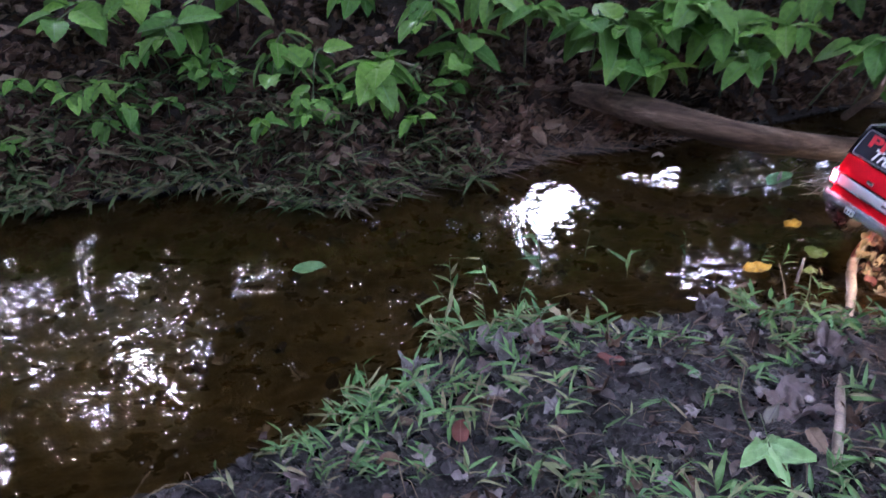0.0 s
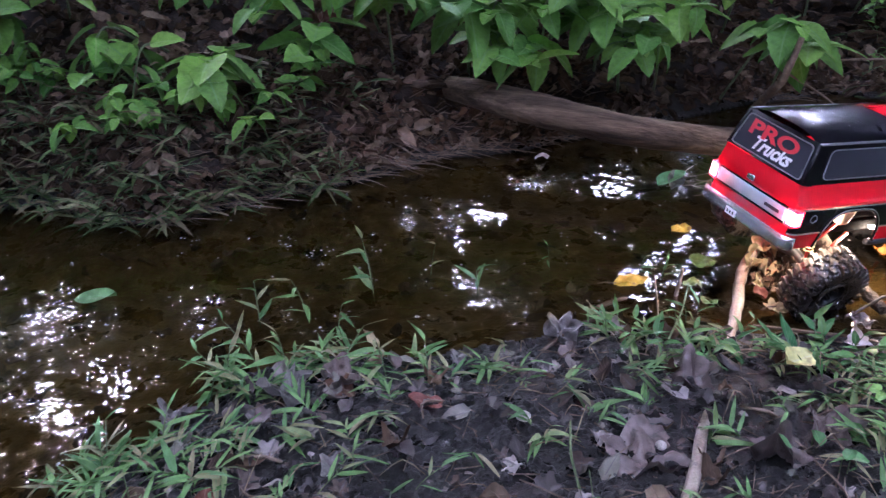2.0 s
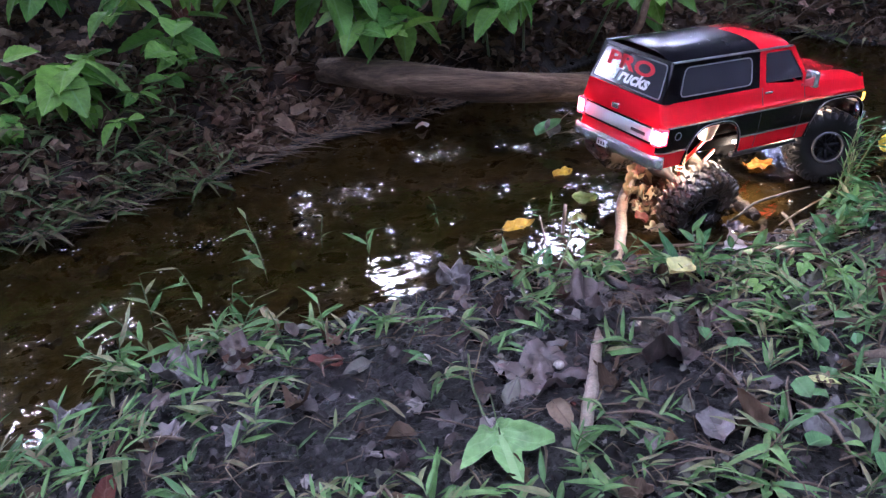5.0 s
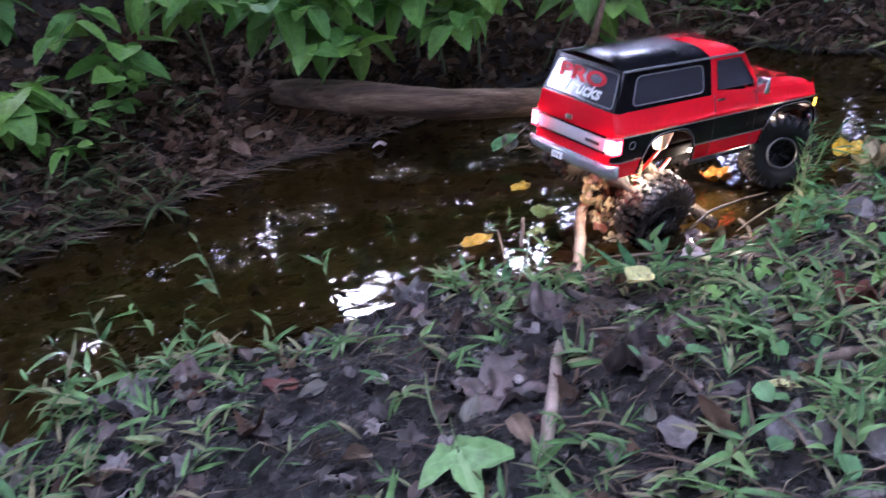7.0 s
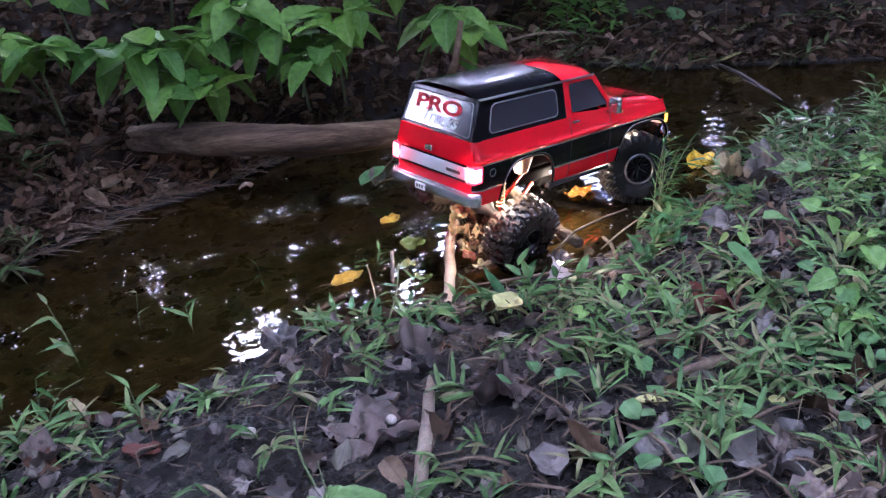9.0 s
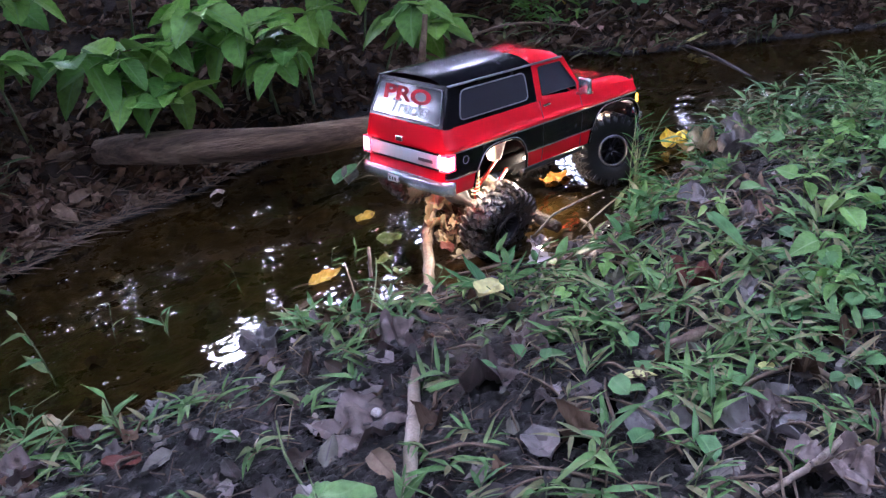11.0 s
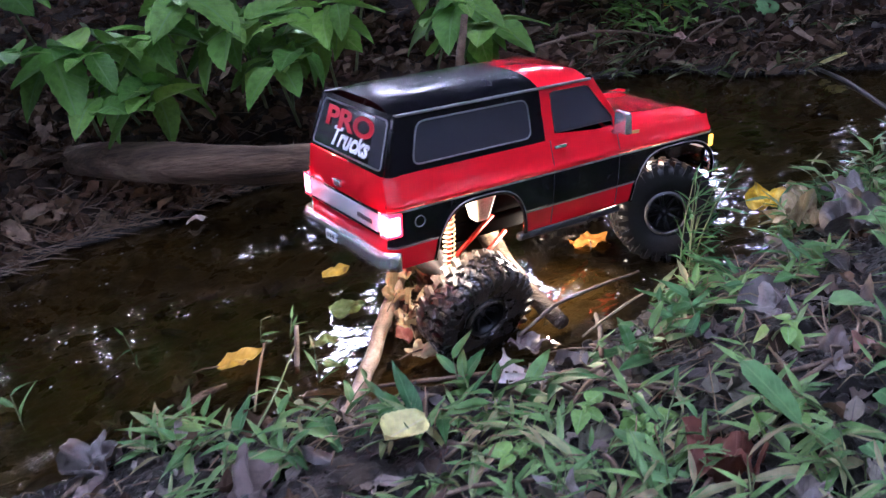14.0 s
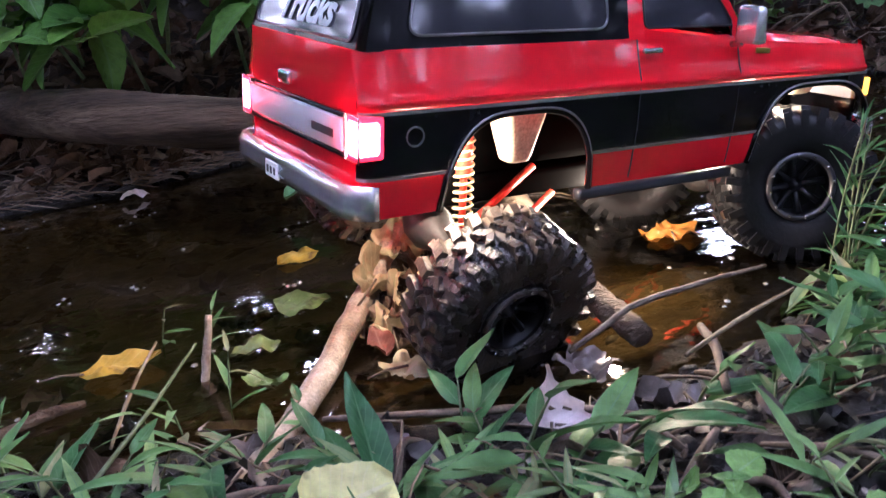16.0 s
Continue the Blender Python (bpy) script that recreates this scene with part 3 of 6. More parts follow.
for side in (-1, 1):
    w = rounded([(-0.243, 0.2495), (-0.068, 0.2495), (-0.068, 0.298), (-0.229, 0.298)], 0.012)
    win = part("side_window", mesh("side_window", *pane(w, side, 0.0012), M_glass), top, "dark tinted rear side window")
    part("window_surround", mesh("window_surround", *tube([(x, side * (rail_y(z) + 0.0016), z) for x, z in w + w[:1]], 0.0011, 5, cap=False), M_trim), win, "thin grey window surround")
    w = rounded([(-0.029, 0.2485), (0.0745, 0.2485), (0.034, 0.3005), (-0.029, 0.3005)], 0.006)
    win = part("door_window", mesh("door_window", *pane(w, side, 0.0000), M_glass), cab, "dark tinted door window")
    part("window_seal", mesh("window_seal", *tube([(x, side * (rail_y(z) + 0.0008), z) for x, z in w + w[:1]], 0.0009, 5, cap=False), M_frame), win)
    # rain gutter along the roof
    part("rain_gutter", mesh("rain_gutter", *tube([(x, side * 0.0868, 0.3085) for x in np.linspace(-0.258, 0.04, 12)], 0.0022, 6), M_trim if side > 0 else M_trim), top, "grey roof rail")
    # door shut lines
    for x in (-0.038, 0.078):
        part("shut_line", mesh("shut_line", *tube([(x, side * (flank(z) + 0.0002), z) for z in np.linspace(0.126, 0.240, 12)], 0.0007, 4), M_dark), body)
    part("door_handle", (box((0.020, 0.004, 0.0045), (-0.026, side * 0.1078, 0.2315), 0.0015), M_chrome), body, "chrome door handle")
    mir = part("door_mirror", (box((0.012, 0.027, 0.032), (0.068, side * 0.1245, 0.2510), 0.005), M_chrome), body, "chrome door mirror")
    part("mirror_arm", mesh("mirror_arm", *tube([(0.071, side * 0.102, 0.2325), (0.071, side * 0.112, 0.234), (0.068, side * 0.118, 0.243)], 0.0032, 6), M_chrome), mir)
    part("fender_badge", (box((0.018, 0.0014, 0.005), (0.108, side * 0.1065, 0.2275), 0.0005), M_gold), body, "small gold badge")
    part("side_marker", (box((0.009, 0.004, 0.018), (0.2425, side * 0.1075, 0.184), 0.0015), M_amber), body, "lit amber marker lamp")
    tl = part("tail_lamp", (box((0.0205, 0.0205, 0.031), (-0.2775, side * 0.1015, 0.1825), 0.003), M_tail), body, "lit red tail lamp")
    part("bulb", (box((0.0190, 0.0185, 0.0265), (-0.2792, side * 0.1032, 0.1825), 0.004), M_bulb), tl, "glowing lamp core")
    part("lamp_bezel", mesh("lamp_bezel", *tube([(-0.2878, side * y, z) for y, z in ((0.0905, 0.1665), (0.1115, 0.1665), (0.1115, 0.1985), (0.0905, 0.1985), (0.0905, 0.1665))], 0.0011, 4, cap=False), M_chrome), tl)
    part("quarter_emblem", mesh("quarter_emblem", *tube([(-0.2425 + 0.007 * math.cos(a), side * 0.1112, 0.1815 + 0.007 * math.sin(a)) for a in np.linspace(0, 2 * math.pi, 17)], 0.0007, 4, cap=False), M_trim), body)

rw = rounded([(-0.088, 0.246), (0.088, 0.246), (0.079, 0.303), (-0.079, 0.303)], 0.008)
rwin = part("rear_window", mesh("rear_window", [(RX(z) - 0.0012, y, z) for y, z in rw], [tuple(range(len(rw)))[::-1]], M_glass), top, "dark rear window with a red and white sticker")
part("window_surround", mesh("window_surround", *tube([(RX(z) - 0.0016, y, z) for y, z in rw + rw[:1]], 0.0012, 5, cap=False), M_trim), rwin, "thin grey window surround")
part("tailgate_panel", (box((0.004, 0.176, 0.024), (-0.2875, 0, 0.1825), 0.002), M_silver), body, "silver tailgate panel")
part("panel_edge", (box((0.003, 0.178, 0.0035), (-0.2878, 0, 0.1965), 0.001), M_blackpaint), body)
part("panel_edge", (box((0.003, 0.178, 0.0035), (-0.2878, 0, 0.1685), 0.001), M_blackpaint), body)
part("lettering_bar", (box((0.001, 0.036, 0.006), (-0.2902, -0.058, 0.1815), 0.0003), M_dark), body)
part("tailgate_latch", (box((0.006, 0.018, 0.010), (-0.291, 0.006, 0.2105), 0.002), M_chrome), body, "chrome tailgate latch")
bump_v, bump_f = [], []
prof = [(-0.000, 0.011), (-0.006, 0.012), (-0.011, 0.0045), (-0.009, 0.0), (-0.011, -0.0045), (-0.006, -0.0135), (0.0, -0.0135)]
yy = list(np.linspace(-0.116, 0.116, 25))
for y in yy:
    wrap = 0.014 * max(0, (abs(y) - 0.100) / 0.016) ** 2
    bump_v += [(-0.288 + px + wrap, y, 0.1385 + pz) for px, pz in prof]
k = len(prof)
bump_f = [(i * k + j, (i + 1) * k + j, (i + 1) * k + (j + 1) % k, i * k + (j + 1) % k) for i in range(len(yy) - 1) for j in range(k)]
bump_f += [tuple(range(k)), tuple(range((len(yy) - 1) * k, len(yy) * k))[::-1]]
rb = part("rear_bumper", mesh("rear_bumper", bump_v, bump_f, M_chrome), truck, "chrome rear bumper with a small plate")
plate = part("number_plate", (box((0.002, 0.026, 0.013), (-0.2985, 0.022, 0.134), 0.0006), M_white), rb, "small white plate")
for dy in (-0.007, 0.0, 0.007):
    part("plate_bar", (box((0.0008, 0.0035, 0.006), (-0.2998, 0.022 + dy, 0.134), 0.0002), M_dark), plate)
part("front_bumper", (box((0.016, 0.222, 0.020), (0.258, 0, 0.140), 0.004), M_chrome), truck, "chrome front bumper")
grille = part("grille", (box((0.008, 0.190, 0.058), (0.245, 0, 0.196), 0.002), M_silver), body, "silver front grille")
for z in np.linspace(0.178, 0.214, 6):
    part("grille_bar", (box((0.002, 0.112, 0.0025), (0.2498, 0, z), 0.0005), M_frame), grille)
for y in (-0.076, 0.076):
    part("headlamp", (box((0.005, 0.032, 0.028), (0.2495, y, 0.196), 0.003), M_chrome), grille, "square headlamp")
part("valance", (box((0.006, 0.196, 0.036), (0.243, 0, 0.152), 0.002), M_blackpaint), body)
part("cowl_panel", (box((0.026, 0.190, 0.004), (0.079, 0, 0.2415), 0.0015), M_blackpaint), body)


def lettering(name, text, size, y, z, mat, shear, parent, thick=0.0):
    cu = bpy.data.curves.new(name, "FONT")
    cu.body, cu.size, cu.shear, cu.align_x, cu.extrude, cu.offset = text, size, shear, "CENTER", 0.0003, thick
    tmp = bpy.data.objects.new(name, cu)
    scene.collection.objects.link(tmp)
    me = bpy.data.meshes.new_from_object(tmp.evaluated_get(bpy.context.evaluated_depsgraph_get()))
    bpy.data.objects.remove(tmp)
    me.materials.clear()
    me.materials.append(mat)
    tilt = math.degrees(math.atan2(0.024, 0.069))
    return part(name, me, parent, m=Matrix.Translation((RX(z) - 0.0027, y, z)) @ Matrix(((0, math.sin(radians(tilt)), -math.cos(radians(tilt)), 0), (-1, 0, 0, 0), (0, math.cos(radians(tilt)), math.sin(radians(tilt)), 0), (0, 0, 0, 1))))


lettering("red_word", "PRO", 0.035, 0.004, 0.2745, M_reddecal, 0.0, rwin, 0.0011).scale.x = 1.8
lettering("white_word", "Trucks", 0.034, -0.004, 0.2535, M_white, 0.34, rwin, 0.0010)

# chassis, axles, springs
chassis = part("chassis", (box((0.40, 0.060, 0.024), (0.0, 0, 0.108), 0.006), M_shadeblack), truck, "black plastic chassis")
part("floor_pan", (box((0.46, 0.185, 0.006), (-0.005, 0, 0.200), 0.002), M_shadeblack), chassis)
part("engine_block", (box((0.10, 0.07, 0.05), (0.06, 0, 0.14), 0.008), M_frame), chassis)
part("tank", (box((0.10, 0.08, 0.045), (-0.04, 0, 0.150), 0.01), M_shadeblack), chassis)
for c in (FRONT, REAR):
    for side in (-1, 1):
        part("inner_fender", (box((0.020, 0.018, 0.052 if c < 0 else 0.024), (c + (0.036 if c < 0 else 0.030), side * 0.070, 0.168 if c < 0 else 0.187), 0.005, 3, 2.1), M_cream), chassis, "cream inner wheel-arch panel")
        # black sheet added to stand for the shade deep inside the arch
        part("arch_liner", (box((0.150, 0.003, 0.075), (c, side * 0.024, 0.160), 0.001), M_shadeblack), chassis)

HUBS = {(FRONT, -1): (0.168, -0.112, 0.096), (FRONT, 1): (0.168, 0.112, 0.066), (REAR, -1): (-0.168, -0.114, 0.041), (REAR, 1): (-0.166, 0.108, 0.106)}
for c in (FRONT, REAR):
    a, b = Vector(HUBS[(c, -1)]), Vector(HUBS[(c, 1)])
    ax = part("axle", mesh("axle", *tube([a.lerp(b, t) for t in (0.02, 0.1, 0.12, 0.36, 0.40, 0.47, 0.53, 0.60, 0.64, 0.88, 0.90, 0.98)],
                                          [0.012, 0.012, 0.008, 0.008, 0.014, 0.021, 0.021, 0.014, 0.008, 0.008, 0.012, 0.012], 12), M_frame), truck, "black axle with a round differential")
    for side, t in ((-1, 0.24), (1, 0.76)):
        foot = a.lerp(b, t)
        head = Vector((c - (0.003 if c < 0 else 0.012), side * 0.058, 0.193))
        foot = foot + Vector((-0.003 if c < 0 else -0.024, 0, 0.012))
        part("shock_absorber", mesh("shock_absorber", *tube([foot, foot.lerp(head, 0.5), foot.lerp(head, 0.52), head], [0.003, 0.003, 0.0065, 0.0065], 8), M_link), ax, "orange-red shock absorber")
        n = 150
        d = (head - foot)
        u = d.cross(Vector((1, 0, 0))).normalized()
        w = d.cross(u).normalized()
        coil = [foot + d * (0.12 + 0.8 * i / n) + (u * math.cos(i * 0.62) + w * math.sin(i * 0.62)) * 0.0076 for i in range(n)]
        part("coil_spring", mesh("coil_spring", *tube(coil, 0.0012, 5), M_spring), ax, "pale gold coil spring")
        sgn = -1 if c == FRONT else 1
        part("link_rod", mesh("link_rod", *tube([foot + Vector((0.024, 0, -0.012)), Vector((c + sgn * 0.100, side * 0.040, 0.100))], 0.0035, 7), M_link), ax, "red suspension link")
        part("link_rod", mesh("link_rod", *tube([foot + Vector((0.024, -side * 0.02, 0.016)), Vector((c + sgn * 0.085, side * 0.030, 0.124))], 0.0035, 7), M_link), ax, "red suspension link")

# wheels
R_T, W_T = 0.067, 0.054
tp_prof = [(0.028, -0.020), (0.036, -0.0255), (0.050, -0.0275), (0.058, -0.026), (0.0625, -0.021), (0.0635, -0.010), (0.064, 0), (0.0635, 0.010), (0.0625, 0.021), (0.058, 0.026), (0.050, 0.0275), (0.041, 0.0262), (0.034, 0.0255), (0.028, 0.0205)]


def lathe(prof, n=48):
    vs, fs = [], []
    k = len(prof)
    for i in range(n):
        a = 2 * math.pi * i / n
        vs += [(r * math.cos(a), y, r * math.sin(a)) for r, y in prof]
    for i in range(n):
        i2 = (i + 1) % n
        fs += [(i * k + j, i * k + j + 1, i2 * k + j + 1, i2 * k + j) for j in range(k - 1)]
    return vs, fs


def lug(a, y0, y1, r0, r1, wid, skew):
    """A raised tread block round the tyre at angle a."""
    vs = []
    for r, s in ((r0, 1.25), (r1, 0.85)):
        for y, sk in ((y0, 0), (y1, skew)):
            for e in (-1, 1):
                t = a + sk + e * wid * s * 0.5
                yy_ = (y0 + y1) / 2 + (y - (y0 + y1) / 2) * s
                vs.append((r * math.cos(t), yy_, r * math.sin(t)))
    fs = [(4, 5, 7, 6), (0, 1, 5, 4), (1, 3, 7, 5), (3, 2, 6, 7), (2, 0, 4, 6)]
    return vs, fs


NL = 26
LUGS = [(0.00, 0.010, 0.0235, 0.061, 0.0685, 0.125, 0.05), (0.12, -0.010, -0.0235, 0.061, 0.0685, 0.125, 0.05), (0.06, -0.0085, 0.001, 0.062, 0.0685, 0.13, 0.09),
        (0.17, 0.0, 0.0085, 0.062, 0.0685, 0.11, -0.09), (0.02, 0.0245, 0.0285, 0.053, 0.0655, 0.10, 0.0), (0.14, -0.0245, -0.0285, 0.053, 0.0655, 0.10, 0.0)]


def tyre_parts(mat):
    """The bare tyre, one lug of each kind, and the tyre with all its lugs joined."""
    bare = mesh("tyre", *lathe(tp_prof), mat)
    lugs = [mesh("tread_lug", *lug(*k), mat, smooth=False) for k in LUGS]
    full = mesh("tyre", *join(lathe(tp_prof), *[lug(2 * math.pi * i / NL + k[0], *k[1:]) for i in range(NL) for k in LUGS]), mat, smooth=False)
    for p_ in full.polygons:
        p_.use_smooth = p_.index < 48 * (len(tp_prof) - 1)
    return bare, lugs, full


CLEAN, MUDDY = tyre_parts(M_rubber), tyre_parts(M_mudrubber)
rim_me = mesh("wheel", *lathe([(0.034, 0.020), (0.038, 0.0235), (0.0385, 0.021), (0.036, 0.017), (0.033, 0.013), (0.031, 0.004), (0.031, -0.018), (0.036, -0.022)], 40), M_rim)
spokes = []
for i in range(8):
    a = 2 * math.pi * i / 8
    v, f = tube([(0.008 * math.cos(a), 0.008, 0.008 * math.sin(a)), (0.020 * math.cos(a), 0.009, 0.020 * math.sin(a)), (0.033 * math.cos(a), 0.012, 0.033 * math.sin(a))], [0.0045, 0.0036, 0.0045], 6)
    spokes.append((v, f))
spoke_mes = [mesh("spoke", *s, M_rim) for s in spokes]
hub_me = mesh("hub_cap", *lathe([(0.0, 0.016), (0.003, 0.016), (0.004, 0.013), (0.0095, 0.011), (0.010, 0.006)], 16), M_rim)
bolt_vs = join(*[tube([(0.0355 * math.cos(a), 0.0262, 0.0355 * math.sin(a)), (0.0355 * math.cos(a), 0.0280, 0.0355 * math.sin(a))], 0.0013, 6) for a in np.linspace(0, 2 * math.pi, 13)[:-1]])
bolt_me = mesh("rim_bolts", *bolt_vs, M_chrome)
# rear ring: its dark colour holds both the mud and the arch's shade
ring_mud_shade_me = mesh("rim_ring", *lathe([(0.0325, 0.0235), (0.0335, 0.0268), (0.0350, 0.0272), (0.0385, 0.0268), (0.0395, 0.0250)], 40), M_mudrubber)
ring_me = mesh("rim_ring", *lathe([(0.0325, 0.0235), (0.0335, 0.0268), (0.0350, 0.0272), (0.0385, 0.0268), (0.0395, 0.0250)], 40), M_lip)
back_me = mesh("brake_disc", *lathe([(0.0, 0.002), (0.03, 0.002)], 24), M_frame)
RIMS = set()
for (c, side), hub in HUBS.items():
    a, b = Vector(HUBS[(c, -1)]), Vector(HUBS[(c, 1)])
    out = (a - b).normalized() * -side
    up = Vector((0, 0, 1))
    fwd = out.cross(up).normalized()
    if c == FRONT:
        fwd.rotate(Euler((0, 0, radians(-33))))
        out.rotate(Euler((0, 0, radians(-33))))
    rot = Matrix((fwd, out, fwd.cross(out))).transposed().to_4x4()
    wheel = part("wheel", rim_me, truck, "black wheel with a chunky wet off-road tyre", Matrix.Translation(hub) @ rot @ pose(0, 0, 0, 0, 17 * (c > 0) + 5 * side, 0) @ Matrix.Scale(1.07, 4))
    bare_, lugs_, full_ = MUDDY if c == REAR else CLEAN
    at_ = wheel.matrix_basis.copy()
    if side < 0:
        tyre = part("tyre", bare_, truck, "mud-caked black off-road tyre" if c == REAR else "wet black off-road tyre", at_)
        for i in range(NL):
            for lg in lugs_:
                part("tread_lug", lg, tyre, m=pose(0, 0, 0, 0, -math.degrees(2 * math.pi * i / NL), 0))
    else:
        tagged(part("tyre", full_, truck, "knobbly black off-road tyre", at_), kind="stuff")
    part("rim_ring", ring_mud_shade_me if c == REAR else ring_me, wheel, "mud-caked rim ring, also darkened for shade" if c == REAR else "satin grey rim ring")
    part("hub_cap", hub_me, wheel, "small chrome hub cap")
    part("rim_bolts", bolt_me, wheel)
    part("brake_disc", back_me, wheel)
    for s in spoke_mes:
        part("spoke", s, wheel)
    for o_ in (wheel, *wheel.children):                       # the rim is small against the tall sidewall
        RIMS.add(o_.data.name)
for name_ in sorted(RIMS):
    for v in bpy.data.meshes[name_].vertices:
        v.co.x, v.co.z = v.co.x * 0.76, v.co.z * 0.76

# the truck's own warm lights: one in each arch and two under the sills
for x, y, z, e in ((FRONT - 0.03, -0.080, 0.172, 0.045), (FRONT - 0.03, 0.080, 0.172, 0.02), (REAR - 0.048, -0.078, 0.160, 0.065), (REAR - 0.048, 0.078, 0.165, 0.06), (-0.01, -0.045, 0.104, 0.12), (0.0, 0.07, 0.106, 0.05)):
    part("rock_light", (box((0.014, 0.010, 0.006), (x, y, z + 0.006), 0.002), M_lens), chassis, "small lit warm-white rock light")
    lamp = new("rock_light_glow", bpy.data.lights.new("rock_light_glow", "POINT"))
    lamp.data.energy, lamp.data.color, lamp.data.shadow_soft_size = e * 0.7, (1.0, 0.80, 0.44), 0.006
    lamp.parent = truck
    lamp.location = (x, y, z - 0.006)
for side in (-1, 1):
    lamp = new("tail_glow", bpy.data.lights.new("tail_glow", "POINT"))
    lamp.data.energy, lamp.data.color, lamp.data.shadow_soft_size = 0.002, (1.0, 0.06, 0.07), 0.008
    lamp.parent = truck
    lamp.location = (-0.296, side * 0.0985, 0.1835)


# true proportions: the shell is a little slimmer and lower than drawn above, with a longer nose
SLIM = 0.962


def along(x):
    return float(np.interp(x, [-0.30, -0.24, -0.08, 0.07, 0.168, 0.2425, 0.27], [-0.302, -0.245, -0.083, 0.067, 0.165, 0.263, 0.291]))


def settle(p):
    """The bonnet and fender tops fall away towards the nose."""
    x, y, z = p
    if x > 0.072 and z > 0.2365 and abs(y) > 0.0975:
        z = 0.2365
    z -= 0.013 * min(max((x - 0.08) / 0.17, 0.0), 1.0) * min(max((z - 0.2) / 0.04, 0.0), 1.0)
    return along(x), y * SLIM, z * SLIM


wheel_parts = set()
for w_ in [o for o in truck.children if o.name.split(".")[0] in ("wheel", "tyre")]:
    wheel_parts |= {w_, *w_.children}
    x, y, z = w_.location
    w_.location = (along(x), y * SLIM, z * SLIM)
for o in truck.children_recursive:
    if o in wheel_parts:
        continue
    if o.type == "LIGHT" or o.location.length > 0:            # lamps and lettering carry their own place
        x, y, z = o.location
        o.location = (along(x), y * SLIM, z * SLIM)
        if o.type == "MESH":
            o.scale = (o.scale.x * SLIM, o.scale.y * SLIM, o.scale.z)
        continue
    for v in o.data.vertices:
        v.co = settle(v.co)


# ---------------------------------------------------------------- leaves, blades, sticks
rng = random.Random(11)


def leaf_shape(length, width, nu=7, nv=5, belly=0.38, fold=0.25, droop=0.3, curl=0.0, tip=1.5, teeth=0.0, warp=0.0, seed=0):
    """A leaf along +x from its stalk, with its own fold, droop and curl: verts, faces and uvs."""
    r = random.Random(seed)
    ph = [r.uniform(0, 6.28) for _ in range(4)]
    vs, uv = [], []
    for i in range(nu):
        u = i / (nu - 1)
        w = (u / belly) ** 0.7 * math.exp((1 - (u / belly) ** 0.9) * 0.75) if u > 0 else 0.0
        w *= max(0.0, 1 - u ** 4) ** (0.55 * tip)
        w = max(w, 0.02)
        for j in range(nv):
            v = j / (nv - 1) * 2 - 1
            tooth = 1 + teeth * (1 if i % 2 else -1) * abs(v)
            y = v * w * width / 2 * tooth
            x = u * length
            z = fold * abs(y) - droop * length * u * u + curl * (abs(v) ** 2) * width * 0.4
            z += warp * length * (math.sin(u * 5 + ph[0] + v) * 0.5 + math.sin(v * 3 + u * 4 + ph[1]) * 0.5) * (0.3 + abs(v))
            vs.append((x, y, z))
            uv.append((u, v * 0.5 + 0.5))
    fs = [(i * nv + j, (i + 1) * nv + j, (i + 1) * nv + j + 1, i * nv + j + 1) for i in range(nu - 1) for j in range(nv - 1)]
    return vs, fs, uv


def lobed_shape(radius, lobes, depth, curl, warp, seed, rings=7, n=44):
    """A broad leaf with pointed lobes (maple or sycamore like), lying roughly flat, buckled by warp and curl."""
    r = random.Random(seed)
    ph = [r.uniform(0, 6.28) for _ in range(6)]
    tips = [(0.0, 1.0), (0.95, 0.86), (-0.95, 0.86)] + ([(2.0, 0.58), (-2.0, 0.58)] if lobes > 3 else [])
    vs, uv = [(0, 0, 0)], [(0.3, 0.5)]
    for k in range(1, rings + 1):
        s = k / rings
        for i in range(n):
            a = -math.pi + 2 * math.pi * (i + 0.5) / n
            spike = max(R_ * math.exp(-abs((a - c_) / (0.36 if lobes > 3 else 0.42)) ** 1.35) for c_, R_ in tips)
            reach = radius * ((1 - depth) * 0.72 * (1.0 if abs(a) < 2.3 else 0.75) + depth * spike * 1.1 + (1 - depth) * 0.3 * spike) * (1 + 0.06 * math.sin(13 * a + ph[0]))
            x, y = s * reach * math.cos(a), s * reach * math.sin(a)
            z = curl * radius * s * s * (0.5 + 0.5 * math.sin(2 * a + ph[1])) + warp * radius * s * math.sin(4 * a + ph[2] + 3 * s) + 0.5 * warp * radius * math.sin(9 * s + 2 * a + ph[3])
            vs.append((x, y, z))
            uv.append((0.3 + 0.6 * s * math.cos(a), 0.5 + 0.5 * s * math.sin(a)))
    fs = [(0, 1 + i, 1 + (i + 1) % n) for i in range(n)]
    for k in range(rings - 1):
        o = 1 + k * n
        fs += [(o + i, o + n + i, o + n + (i + 1) % n, o + (i + 1) % n) for i in range(n)]
    return vs, fs, uv


class Heap:
    """Gathers many small pieces into one mesh."""

    def __init__(self):
        self.v, self.f, self.u, self.n = [], [], [], 0

    def add(self, shape, m):
        vs, fs = np.asarray(shape[0], float), shape[1]
        M = np.array(m)
        self.v.append(vs @ M[:3, :3].T + M[:3, 3])
        self.f += [tuple(i + self.n for i in q) for q in fs]
        self.u.append(np.asarray(shape[2], float) if len(shape) > 2 else np.zeros((len(vs), 2)))
        self.n += len(vs)

    def made(self, name, mats, label, category, kind="stuff", smooth=True):
        ob = new(name, mesh(name, np.concatenate(self.v).tolist(), self.f, mats, np.concatenate(self.u), smooth=smooth))
        return tagged(ob, label, category, kind=kind)


